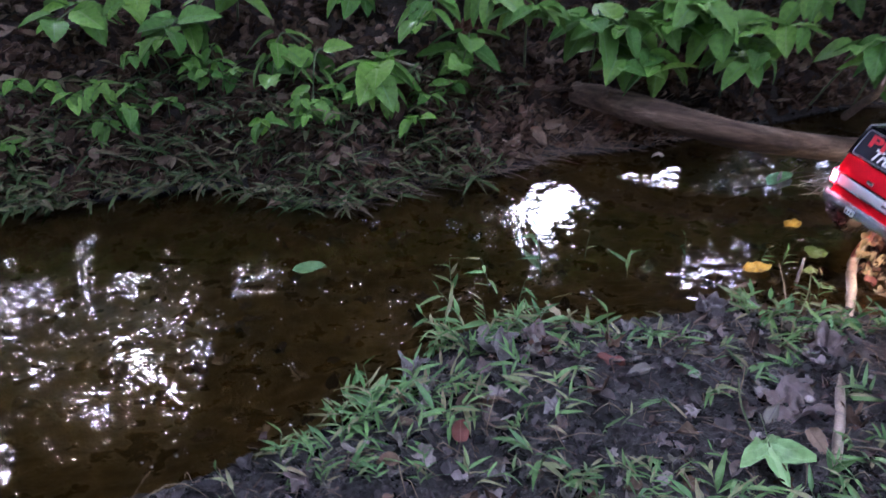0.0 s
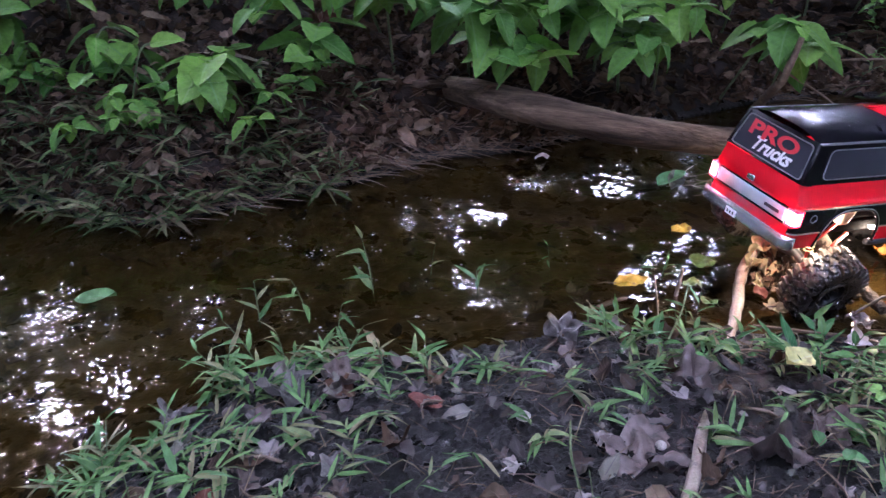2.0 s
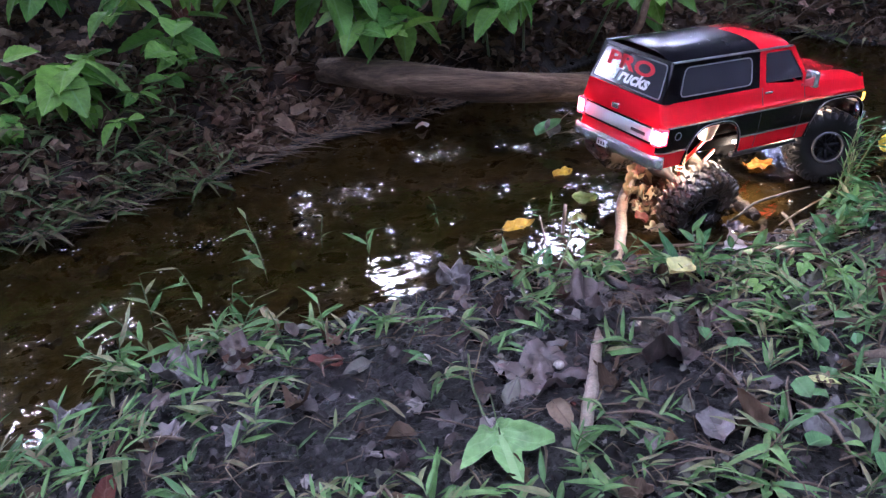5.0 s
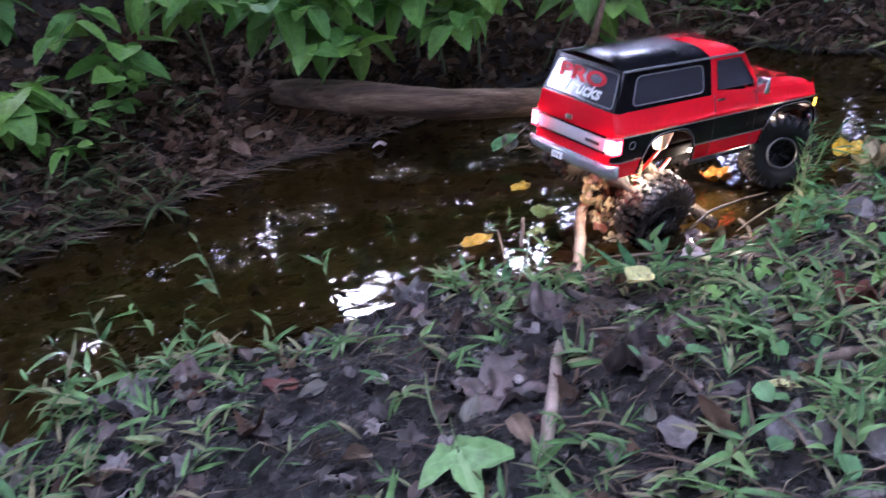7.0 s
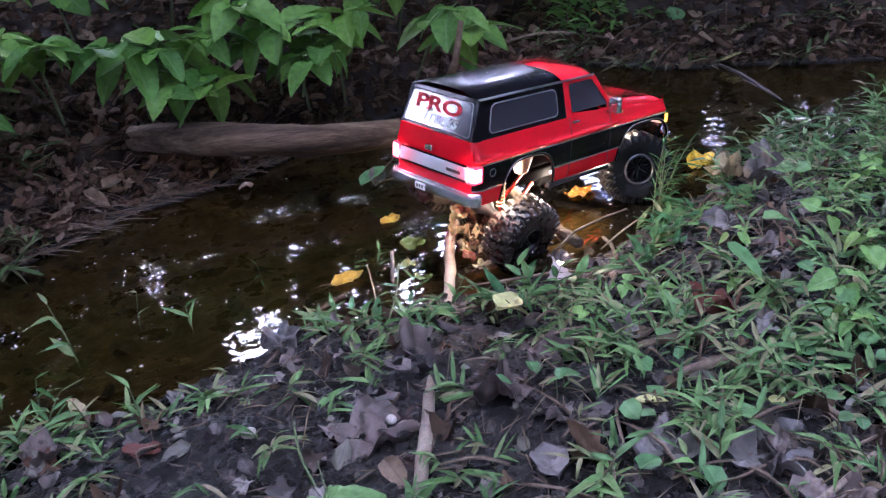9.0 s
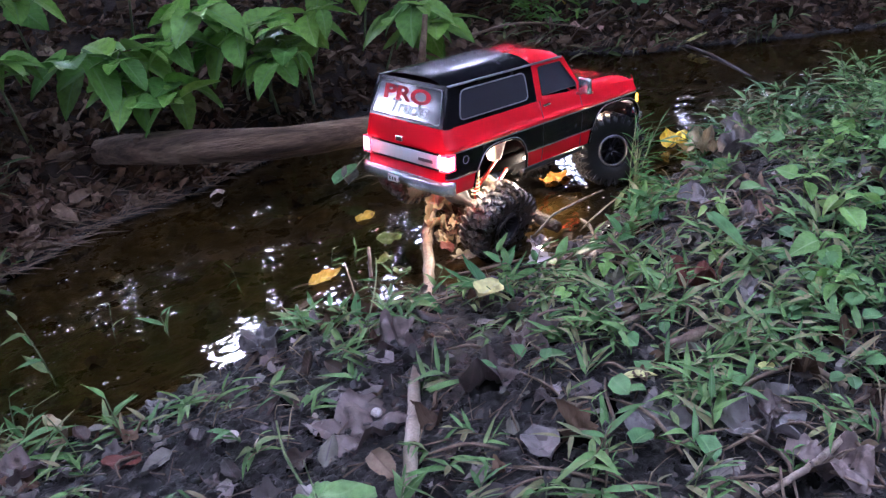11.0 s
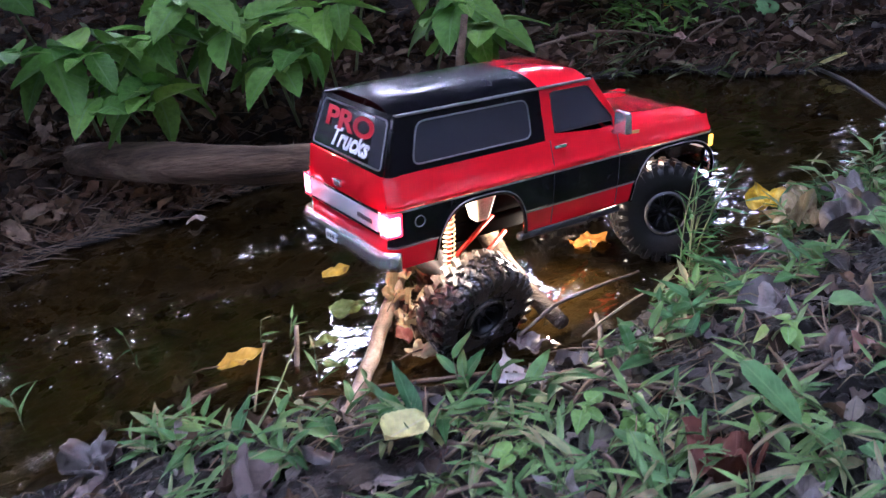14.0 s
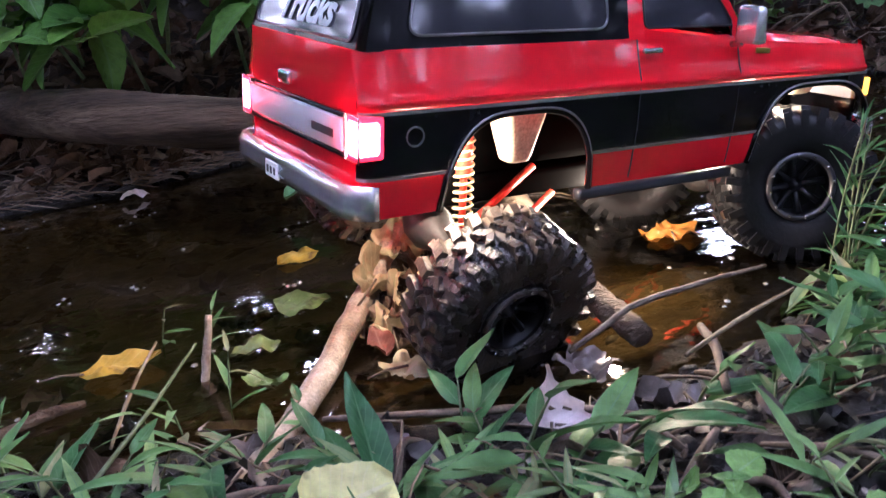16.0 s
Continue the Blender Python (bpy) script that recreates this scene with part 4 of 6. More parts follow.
def turn(yaw, pitch=0.0, roll=0.0, at=(0, 0, 0), s=1.0):
    """Leaf pose: yaw about up, pitch raises its tip, roll about its length."""
    return Matrix.Translation(at) @ Euler((0, 0, yaw)).to_matrix().to_4x4() @ Euler((0, -pitch, 0)).to_matrix().to_4x4() @ Euler((roll, 0, 0)).to_matrix().to_4x4() @ Matrix.Scale(s, 4)


def on_ground(x, y, lift=0.0):
    return (x, y, ground_z(x, y) + lift)


# ---------------------------------------------------------------- log, branches, sticks
def stick(name, pts, radii, mat, label, category, sides=9, n=24, rough=0.06, seed=1, knots=0):
    r = random.Random(seed)
    P = smooth_path(pts, n)
    radii = np.interp(np.linspace(0, 1, n), np.linspace(0, 1, len(radii)), radii)
    for i in range(1, n - 1):
        P[i] = P[i] + np.array([r.uniform(-1, 1) for _ in range(3)]) * radii[i] * (0.12 if radii[i] < 0.03 else 0.02)
    ob = tagged(new(name, mesh(name, *tube(P, radii.tolist(), sides, r, rough), mat)), label, category)
    for _ in range(knots):
        i = r.randrange(3, n - 3)
        d = Vector([r.uniform(-1, 1) for _ in range(3)]).normalized()
        p = Vector(P[i])
        part("knot", mesh("knot", *tube([p + d * radii[i] * 0.5, p + d * radii[i] * 1.05, p + d * radii[i] * 1.25], [radii[i] * 0.5, radii[i] * 0.3, radii[i] * 0.12], 7), mat), ob)
    return ob


log = stick("log", [(0.395, 2.530, 0.140), (0.47, 2.460, 0.140), (0.60, 2.355, 0.132), (0.80, 2.245, 0.110), (1.02, 2.185, 0.096), (1.195, 2.150, 0.094)],
            [0.031, 0.038, 0.041, 0.037, 0.034, 0.032], M_bark, "bare weathered fallen log lying across the stream edge", "log", 24, 70, 0.022, 3, 6)
stick("branch", [(1.13, 2.13, 0.055), (1.10, 1.95, 0.045), (1.088, 1.77, 0.035), (1.094, 1.64, 0.022), (1.108, 1.552, 0.010)], [0.016, 0.018, 0.016, 0.0125, 0.010], M_bark,
      "wet brown branch lying from the log towards the bank", "branch", 10, 30, 0.07, 4, 3)
stick("stick", [(0.595, 1.01, 0.034), (0.650, 1.13, 0.036), (0.715, 1.28, 0.022), (0.775, 1.40, 0.006), (0.822, 1.498, 0.006), (0.866, 1.596, 0.010), (0.904, 1.687, 0.022), (0.932, 1.712, 0.052), (0.955, 1.727, 0.082)],
      [0.0085, 0.009, 0.009, 0.008, 0.009, 0.0105, 0.011, 0.010, 0.009], M_stick, "long pale peeled stick running from the mud under the truck", "stick", 9, 40, 0.05, 5, 4)
stick("twig", [(1.09, 1.93, 0.035), (1.17, 1.92, 0.06), (1.25, 1.92, 0.095)], [0.006, 0.005, 0.003], M_straw, "pale dry twig in the debris below the log", "twig", 6, 14)
stick("twig", [(1.043, 1.531, 0.02), (1.075, 1.545, 0.028), (1.106, 1.560, 0.034), (1.17, 1.578, 0.034), (1.235, 1.594, 0.032)], [0.0022, 0.0026, 0.0026, 0.0016], M_twig, "grey twig leaning beside the rear wheel", "twig", 7, 18)
stick("twig", [(0.86, 1.505, 0.018), (0.94, 1.475, 0.022), (1.02, 1.44, 0.026), (1.09, 1.39, 0.020)], [0.002, 0.0027, 0.0027, 0.002], M_twig, "thin twig lying on the mud edge", "twig", 6, 18)
stick("twig", [(0.95, 1.17, 0.03), (1.03, 1.14, 0.045), (1.12, 1.10, 0.04)], [0.006, 0.007, 0.004], M_twig, "brown twig lying in the grass", "twig", 7, 14, 0.1, 12, 2)
stick("twig", [(1.03, 1.10, 0.03), (1.06, 1.02, 0.05), (1.10, 0.97, 0.045)], [0.005, 0.005, 0.003], M_twig, "brown twig lying in the grass", "twig", 7, 14)
stick("twig", [(0.50, 1.46, 0.01), (0.56, 1.51, 0.022), (0.64, 1.57, 0.010)], [0.003, 0.004, 0.002], M_twig, "thin twig at the water's edge", "twig", 6, 14)
stick("twig", [(0.70, 1.46, 0.010), (0.745, 1.53, 0.035), (0.775, 1.60, 0.05)], [0.0016, 0.0016, 0.001], M_stem, "thin green stalk leaning over the water", "twig", 6, 14)
stick("twig", [(0.768, 1.640, -0.01), (0.774, 1.648, 0.02), (0.781, 1.656, 0.050)], [0.0034, 0.0038, 0.0028], M_stick, "short pale stub standing in the water", "twig", 7, 10)
stick("twig", [(0.50, 1.10, 0.03), (0.495, 1.16, 0.05), (0.50, 1.20, 0.07)], [0.002, 0.002, 0.0015], M_stem, "thin leaf stalk standing in the mud", "twig", 5, 10)
stick("stem", [(1.235, 2.56, 0.05), (1.215, 2.44, 0.13), (1.205, 2.34, 0.20), (1.23, 2.33, 0.30)], [0.013, 0.012, 0.010, 0.007], M_twig, "pale upright stem behind the log", "branch", 8, 20)
stick("twig", [(1.26, 2.45, 0.18), (1.36, 2.42, 0.12), (1.44, 2.40, 0.05)], [0.003, 0.003, 0.002], M_twig, "thin bare twig over the bank", "twig", 5, 14)
stick("twig", [(1.50, 2.78, 0.12), (1.66, 2.70, 0.14), (1.85, 2.66, 0.09)], [0.004, 0.004, 0.002], M_twig, "thin bare twig over the bank", "twig", 5, 14)
stick("twig", [(2.06, 2.40, 0.006), (2.045, 2.29, 0.003), (1.985, 2.09, 0.0), (1.93, 1.93, -0.008)], [0.004, 0.005, 0.005, 0.003], M_wetwood, "half-sunk stick in the stream", "twig", 7, 16)
stick("twig", [(-0.30, 2.50, 0.25), (-0.16, 2.46, 0.26), (-0.06, 2.43, 0.24)], [0.004, 0.005, 0.003], M_stick, "pale dead twig on the bank", "twig", 6, 12)
stick("twig", [(-0.72, 2.58, 0.22), (-0.55, 2.55, 0.24), (-0.42, 2.54, 0.22)], [0.005, 0.006, 0.004], M_twig, "dead twig on the bank", "twig", 6, 12)

stick("twig", [(1.106, 1.473, 0.03), (1.16, 1.497, 0.038), (1.215, 1.52, 0.042)], [0.0014, 0.0018, 0.0012], M_straw, "pale grass stalk leaning over the mud edge", "twig", 6, 14)
stick("twig", [(1.146, 1.532, 0.02), (1.130, 1.478, 0.03), (1.106, 1.416, 0.032)], [0.003, 0.0036, 0.0026], M_twig, "short brown twig in the mud beside the grass", "twig", 7, 14)
stick("twig", [(0.617, 1.605, 0.001), (0.650, 1.622, 0.005), (0.677, 1.636, 0.002)], [0.004, 0.005, 0.003], M_bark, "soaked dark twig lying in the shallows", "twig", 7, 14)
stick("twig", [(0.712, 1.545, 0.006), (0.722, 1.60, 0.022), (0.734, 1.668, 0.030)], [0.0014, 0.0017, 0.0012], M_straw, "pale thin stalk leaning over the water", "twig", 6, 14)
stick("twig", [(0.980, 1.075, 0.038), (1.035, 1.062, 0.046), (1.10, 1.058, 0.040)], [0.006, 0.008, 0.005], M_twig, "brown bark-covered twig lying in the grass", "twig", 8, 16, 0.1, 21, 3)
stick("twig", [(1.092, 0.879, 0.035), (1.075, 0.93, 0.05), (1.06, 0.975, 0.04)], [0.004, 0.005, 0.003], M_twig, "brown twig among the heart-shaped leaves", "twig", 7, 14)
stick("twig", [(0.90, 0.80, 0.034), (0.976, 0.801, 0.044), (1.07, 0.83, 0.040)], [0.0035, 0.004, 0.003], M_stick, "pale thin stick lying on the mud", "twig", 7, 16)

# straw and twiglets under the log and along the far water line
heap = Heap()
for _ in range(420):
    x = rng.gauss(1.12, 0.07)
    y = 2.10 + rng.gauss(0, 0.045) - 0.12 * (x - 1.05)
    a = rng.uniform(-0.7, 0.9)
    L = rng.uniform(0.04, 0.12)
    p = Vector((x, y, max(0.004, rng.uniform(0.005, 0.055) - 0.25 * abs(y - 2.05))))
    q = p + Vector((math.cos(a) * L, math.sin(a) * L, rng.uniform(-0.02, 0.03)))
    mid = p.lerp(q, 0.5) + Vector((0, 0, rng.uniform(0, 0.012)))
    heap.add(tube([p, mid, q], [0.0010, 0.0010, 0.0006], 4), Matrix())
heap.made("straw_debris", M_straw, "heap of pale straw and twiglets caught under the log", "debris")
heap = Heap()
for _ in range(620):
    x = rng.uniform(-0.55, 0.75) if rng.random() < 0.8 else rng.uniform(1.3, 2.2)
    y = float(np.interp(x, FAR_X, FAR_Y)) + abs(rng.gauss(0.0, 0.09)) - 0.01
    a = rng.uniform(-0.5, 0.8)
    L = rng.uniform(0.03, 0.13)
    p = Vector((x, y, max(0.0, ground_z(x, y)) + 0.006))
    q = Vector((x + math.cos(a) * L, y + math.sin(a) * L, 0))
    q.z = max(0.0, ground_z(q.x, q.y)) + 0.008
    heap.add(tube([p, p.lerp(q, 0.5) + Vector((rng.gauss(0, 0.004), rng.gauss(0, 0.004), 0.006)), q], [0.0012, 0.0014, 0.0007], 4), Matrix())
heap.made("twig_debris", M_twig, "thin dead twigs washed along the far bank", "debris")

# ---------------------------------------------------------------- litter on the far bank
dead = [leaf_shape(0.06, 0.032, 6, 5, 0.42, 0.2, rng.uniform(-0.2, 0.5), rng.uniform(-0.6, 1.2), 1.2, 0.05, 0.10, s) for s in range(8)] + \
       [lobed_shape(0.034, 5, 0.5, rng.uniform(-0.3, 0.9), 0.14, s, 3, 20) for s in range(6)]
heap = Heap()
for _ in range(14000):
    x = rng.uniform(-1.6, 2.6)
    y = float(np.interp(x, FAR_X, FAR_Y)) + 0.03 + rng.random() ** 1.5 * 2.4
    s = rng.uniform(0.35, 1.15)
    heap.add(rng.choice(dead), turn(rng.uniform(0, 6.28), rng.uniform(-0.7, 0.7), rng.uniform(-1.0, 1.0), (x, y, ground_z(x, y) + rng.uniform(0.003, 0.02)), s))
for _ in range(700):                                       # caught on top of the shore grass
    x = rng.uniform(-1.2, 0.35)
    y = float(np.interp(x, FAR_X, FAR_Y)) + 0.04 + rng.random() * 0.5
    heap.add(rng.choice(dead), turn(rng.uniform(0, 6.28), rng.uniform(-0.7, 0.7), rng.uniform(-1.0, 1.0), (x, y, ground_z(x, y) + rng.uniform(0.02, 0.05)), rng.uniform(0.5, 1.1)))
heap.made("leaf_litter", M_litter, "brown curled dead leaves covering the far bank", "leaf litter")
heap = Heap()
for _ in range(2600):
    x = rng.uniform(-0.7, 2.1)
    y = float(np.interp(x, NEAR_X, NEAR_Y)) - 0.02 - rng.random() * 0.85
    s = rng.random() ** 2 * 0.75 + 0.12
    heap.add(rng.choice(dead), turn(rng.uniform(0, 6.28), rng.uniform(-0.4, 0.4), rng.uniform(-0.4, 0.4), (x, y, ground_z(x, y) + 0.003), s))
for _ in range(150):
    x = rng.uniform(-0.5, 2.0)
    y = rng.uniform(float(np.interp(x, NEAR_X, NEAR_Y)) + 0.03, float(np.interp(x, FAR_X, FAR_Y)) - 0.05)
    heap.add(rng.choice(dead), turn(rng.uniform(0, 6.28), 0, 0, (x, y, ground_z(x, y) + 0.004), rng.uniform(0.5, 1.0)))
heap.made("soaked_litter", M_scrap, "soaked grey-brown leaf scraps trodden into the mud", "leaf litter")
heap = Heap()
for _ in range(2200):
    x = rng.uniform(-0.7, 2.1)
    y = float(np.interp(x, NEAR_X, NEAR_Y)) - 0.01 - rng.random() * 0.9
    a = rng.uniform(0, 6.28)
    L = rng.uniform(0.008, 0.05)
    p = Vector(on_ground(x, y, 0.003))
    q = Vector(on_ground(x + L * math.cos(a), y + L * math.sin(a), 0.005))
    heap.add(tube([p, q], [rng.uniform(0.0006, 0.002), 0.0006], 4), Matrix())
heap.made("mud_debris", M_twig, "crumbs of twig and root in the mud", "debris")

# crumpled leaves and twigs strewn over the near bank
for mat_, n_, name_, label_ in ((M_purple, 34, "strewn_purple_leaves", "plum-brown crumpled leaves strewn over the mud"), (M_soak, 38, "strewn_grey_leaves", "grey soaked crumpled leaves strewn over the mud"), (M_litter, 110, "strewn_brown_leaves", "dark brown curled leaves strewn over the mud and grass")):
    heap = Heap()
    kinds_ = [lobed_shape(0.034, 5, rng.uniform(0.2, 0.5), rng.uniform(0.3, 1.0), 0.24, 900 + k, 4, 22) for k in range(6)] + [leaf_shape(0.060, 0.034, 8, 6, 0.42, 0.3, rng.uniform(0, 0.4), rng.uniform(0.2, 1.0), 1.2, 0.04, 0.12, 950 + k) for k in range(4)]
    for _ in range(n_):
        x = rng.uniform(-0.3, 1.95)
        y = float(np.interp(x, NEAR_X, NEAR_Y)) - 0.03 - rng.random() * 0.75
        heap.add(rng.choice(kinds_), turn(rng.uniform(0, 6.28), rng.uniform(-0.3, 0.5), rng.uniform(-0.5, 0.5), on_ground(x, y, 0.006), rng.uniform(0.3, 0.9)))
    heap.made(name_, mat_, label_, "leaf litter")
heap = Heap()
for _ in range(170):
    x = rng.uniform(-0.3, 1.9) if rng.random() < 0.4 else rng.uniform(0.75, 1.4)
    y = float(np.interp(x, NEAR_X, NEAR_Y)) - 0.05 - rng.random() * 0.7
    a, L = rng.uniform(0, 6.28), rng.uniform(0.03, 0.13)
    p, q = Vector(on_ground(x, y, 0.004)), Vector(on_ground(x + L * math.cos(a), y + L * math.sin(a), 0.008))
    mid = p.lerp(q, 0.5) + Vector((rng.gauss(0, 0.006), rng.gauss(0, 0.006), rng.uniform(0.004, 0.014)))
    w = rng.uniform(0.0009, 0.0030)
    heap.add(tube(smooth_path([p, mid, q], 6), [w * 0.8, w, w, w, w * 0.8, w * 0.5], 5), Matrix())
heap.made("strewn_twigs", M_twig, "brown twigs strewn over the near bank", "debris")

# crumbs and clods of mud
clod = ([(math.cos(a) * c_ * (1 + 0.25 * math.sin(3 * a)), math.sin(a) * c_, s_) for c_, s_ in ((1.0, -0.2), (0.85, 0.45)) for a in np.linspace(0, 2 * math.pi, 7)[:-1]] + [(0.1, 0, 0.75)],
        [(i, (i + 1) % 6, 6 + (i + 1) % 6, 6 + i) for i in range(6)] + [(6 + i, 6 + (i + 1) % 6, 12) for i in range(6)])
heap = Heap()
for _ in range(11000):
    x = rng.uniform(-0.5, 1.7)
    y = float(np.interp(x, NEAR_X, NEAR_Y)) + 0.015 - rng.random() * 0.75
    s = 0.0015 + 0.0080 * rng.random() ** 3
    heap.add(clod, turn(rng.uniform(0, 6.28), rng.uniform(-0.5, 0.5), rng.uniform(-0.5, 0.5), on_ground(x, y, 0.0), s))
heap.made("mud_crumbs", M_mud, "crumbs and small clods of wet dark mud", "mud")
# the wood's floor further off
flat_leaf = ([(0, 0, 0), (0.035, 0.022, 0.006), (0.075, 0, 0), (0.035, -0.022, 0.008)], [(0, 1, 2, 3)], [(0, 0.5), (0.4, 1), (1, 0.5), (0.4, 0)])
heap = Heap()
spots = np.array([(rng.uniform(0, 6.28), 1.2 + 6.3 * rng.random() ** 0.7) for _ in range(22000)])
sx, sy = 0.7 + spots[:, 1] * np.cos(spots[:, 0]), 1.3 + spots[:, 1] * np.sin(spots[:, 0])
keep = ~((sx > -0.9) & (sx < 2.5) & (sy > 0.5) & (sy < 3.0)) & ((sy < np.interp(sx, NEAR_X, NEAR_Y) - 0.04) | (sy > np.interp(sx, FAR_X, FAR_Y) + 0.04))
for x, y, z in zip(sx[keep].tolist(), sy[keep].tolist(), height(sx[keep], sy[keep]).tolist()):
    heap.add(flat_leaf, turn(rng.uniform(0, 6.28), rng.uniform(-0.4, 0.4), rng.uniform(-0.5, 0.5), (x, y, z + rng.uniform(0.004, 0.02)), rng.uniform(0.7, 1.5)))
heap.made("wood_floor_litter", M_litter, "brown dead leaves strewn over the floor of the wood", "leaf litter")


# ---------------------------------------------------------------- single fallen leaves
CLEAR = []


def fallen(shape, mat, x, y, z, yaw, pitch=0.0, roll=0.0, s=1.0, label="", stalk=0.03):
    vs, fs, uv = shape
    CLEAR.append((x, y))
    if mat not in (M_maple, M_round, M_pale):                 # dried and crumpled
        o = Vector((x * 9, y * 9, yaw))
        vs = [(a, b, c + 0.009 * noise.noise(Vector((a, b, 0)) * 55 + o) + 0.005 * noise.noise(Vector((a, b, 0)) * 130 + o)) for a, b, c in vs]
    me = mesh("fallen_leaf", vs, fs, mat, uv)
    ob = tagged(new("fallen_leaf", me), label, "leaf")
    ob.matrix_basis = turn(radians(yaw), radians(pitch), radians(roll), (x, y, z), s)
    if stalk:
        part("stalk", mesh("stalk", *tube([(0.004, 0, 0.001), (-stalk * 0.5, 0.003, 0.004), (-stalk, 0.006, 0.002)], [0.0012, 0.001, 0.0008], 5), M_stem if mat in (M_maple, M_pale) else M_twig), ob)
    return ob


def oval(L, W, seed, fold=0.2, droop=0.1, curl=0.2, warp=0.05, belly=0.42):
    return leaf_shape(L, W, 11, 7, belly, fold, droop, curl, 1.2, 0.0, warp, seed)


fallen(leaf_shape(0.050, 0.046, 15, 9, 0.5, 0.12, 0.05, 0.35, 0.7, 0.03, 0.10, 21), M_pale, 0.846, 1.338, 0.054, 22, 4, 14, 1.0, "pale yellow-green leaf lying on the grass")
fallen(oval(0.068, 0.046, 22, 0.1, 0.0, 0.1, 0.03, 0.55), M_yellow, 0.664, 1.684, 0.005, 10, 0, 0, 1.0, "yellow leaf floating on the stream")
fallen(oval(0.054, 0.060, 23, 0.05, 0.0, 0.1, 0.03, 0.5), M_drowned, 0.828, 1.766, 0.006, -6, 0, 0, 1.0, "green leaf floating on the stream", 0)
fallen(oval(0.050, 0.034, 24, 0.05, 0.0, 0.1, 0.03), M_yellow, 0.832, 1.905, 0.005, 20, 0, 0, 1.0, "small yellow leaf floating behind the truck", 0)
fallen(lobed_shape(0.046, 5, 0.3, 0.45, 0.15, 25), M_bright, 1.520, 1.742, 0.010, 30, 4, 6, 1.0, "bright yellow curled leaf at the water's edge")
fallen(lobed_shape(0.035, 5, 0.4, 0.9, 0.2, 26), M_tan, 1.562, 1.708, 0.014, 120, 10, -25, 1.0, "tan curled leaf on the bank edge")
fallen(lobed_shape(0.040, 5, 0.25, 0.6, 0.22, 27), M_soak, 0.535, 1.490, 0.026, 62, 34, 12, 1.0, "grey soaked leaf leaning at the mud edge")
fallen(oval(0.055, 0.036, 28, 0.2, 0.2, 0.4, 0.05), M_purple, 0.520, 1.435, 0.020, -5, 0, 0, 1.0, "grey-brown curled leaf in the mud")
fallen(lobed_shape(0.055, 5, 0.35, 0.6, 0.14, 29), M_purple, 0.700, 1.330, 0.030, 70, 10, -15, 1.0, "lilac-grey curled leaf beside the pale stick")
fallen(lobed_shape(0.072, 5, 0.16, 0.25, 0.15, 30), M_purple, 0.600, 1.160, 0.030, 100, 0, 4, 1.0, "large soaked purple-grey leaf flat in the mud")
fallen(lobed_shape(0.054, 5, 0.4, 0.45, 0.22, 31), M_purple, 0.775, 1.165, 0.035, 200, 8, 10, 1.0, "curled purple-brown leaf on the mud")
fallen(lobed_shape(0.050, 5, 0.4, 0.4, 0.22, 32), M_purple, 0.850, 1.205, 0.040, -20, 5, 12, 1.0, "curled lilac-brown leaf in the grass")
fallen(leaf_shape(0.040, 0.044, 9, 7, 0.16, 0.5, 0.1, 0.5, 2.6, 0.14, 0.14, 35), M_lilac, 1.000, 1.440, 0.016, 75, 62, 12, 1.0, "pale pinkish leaf standing on edge beside the wheel")
fallen(lobed_shape(0.052, 5, 0.28, 0.45, 0.34, 34, 6), M_red, 1.125, 1.165, 0.045, 140, 10, 20, 1.0, "dark red-brown curled leaf in the grass")
fallen(lobed_shape(0.055, 5, 0.4, 0.4, 0.12, 35), M_soak, 0.885, 0.955, 0.034, 60, 0, 0, 1.0, "soaked lilac-grey crumpled leaf in the mud")
fallen(oval(0.060, 0.046, 36, 0.2, 0.1, 0.3, 0.05), M_soak, 0.765, 1.030, 0.034, 260, 6, 0, 1.0, "grey-brown dead leaf in the mud")
fallen(lobed_shape(0.050, 5, 0.3, 0.3, 0.1, 37), M_soak, 0.985, 0.895, 0.038, 10, 0, 0, 1.0, "shiny silver-grey soaked leaf")
fallen(oval(0.045, 0.016, 38, 0.2, 0.1, 0.2, 0.03), M_pale, 0.905, 1.055, 0.036, -25, 0, 0, 1.0, "small pale leaf scrap in the mud", 0)
fallen(oval(0.024, 0.020, 39, 0.1, 0.1, 0.2, 0.03), M_pale, 1.040, 0.955, 0.040, 30, 0, 0, 1.0, "small pale leaf scrap in the mud", 0)
fallen(lobed_shape(0.030, 5, 0.4, 0.05, 0.03, 40), M_tan, 0.925, 1.575, 0.010, 30, 0, 0, 1.0, "tan-brown leaf lying in the shallow water")
fallen(lobed_shape(0.038, 5, 0.25, 0.05, 0.03, 41), M_orange, 1.240, 1.782, 0.004, 80, 0, 0, 1.0, "orange leaf in the shallows under the truck")
fallen(oval(0.055, 0.034, 42, 0.2, 0.0, 0.2, 0.05), M_red, 0.335, 1.300, 0.026, 160, 0, 0, 1.0, "dull red leaf in the mud")
fallen(lobed_shape(0.045, 5, 0.45, 0.6, 0.15, 43), M_purple, 0.180, 1.365, 0.028, 20, 6, 0, 1.0, "grey-brown curled leaf on the mud")
fallen(lobed_shape(0.050, 5, 0.45, 0.6, 0.15, 44), M_soak, 0.100, 1.335, 0.030, 80, 6, 0, 1.0, "grey soaked leaf on the mud")
fallen(oval(0.050, 0.030, 45, 0.2, 0.0, 0.2, 0.05), M_red, 0.030, 1.080, 0.030, 90, 10, 0, 1.0, "red-orange leaf on the mud")
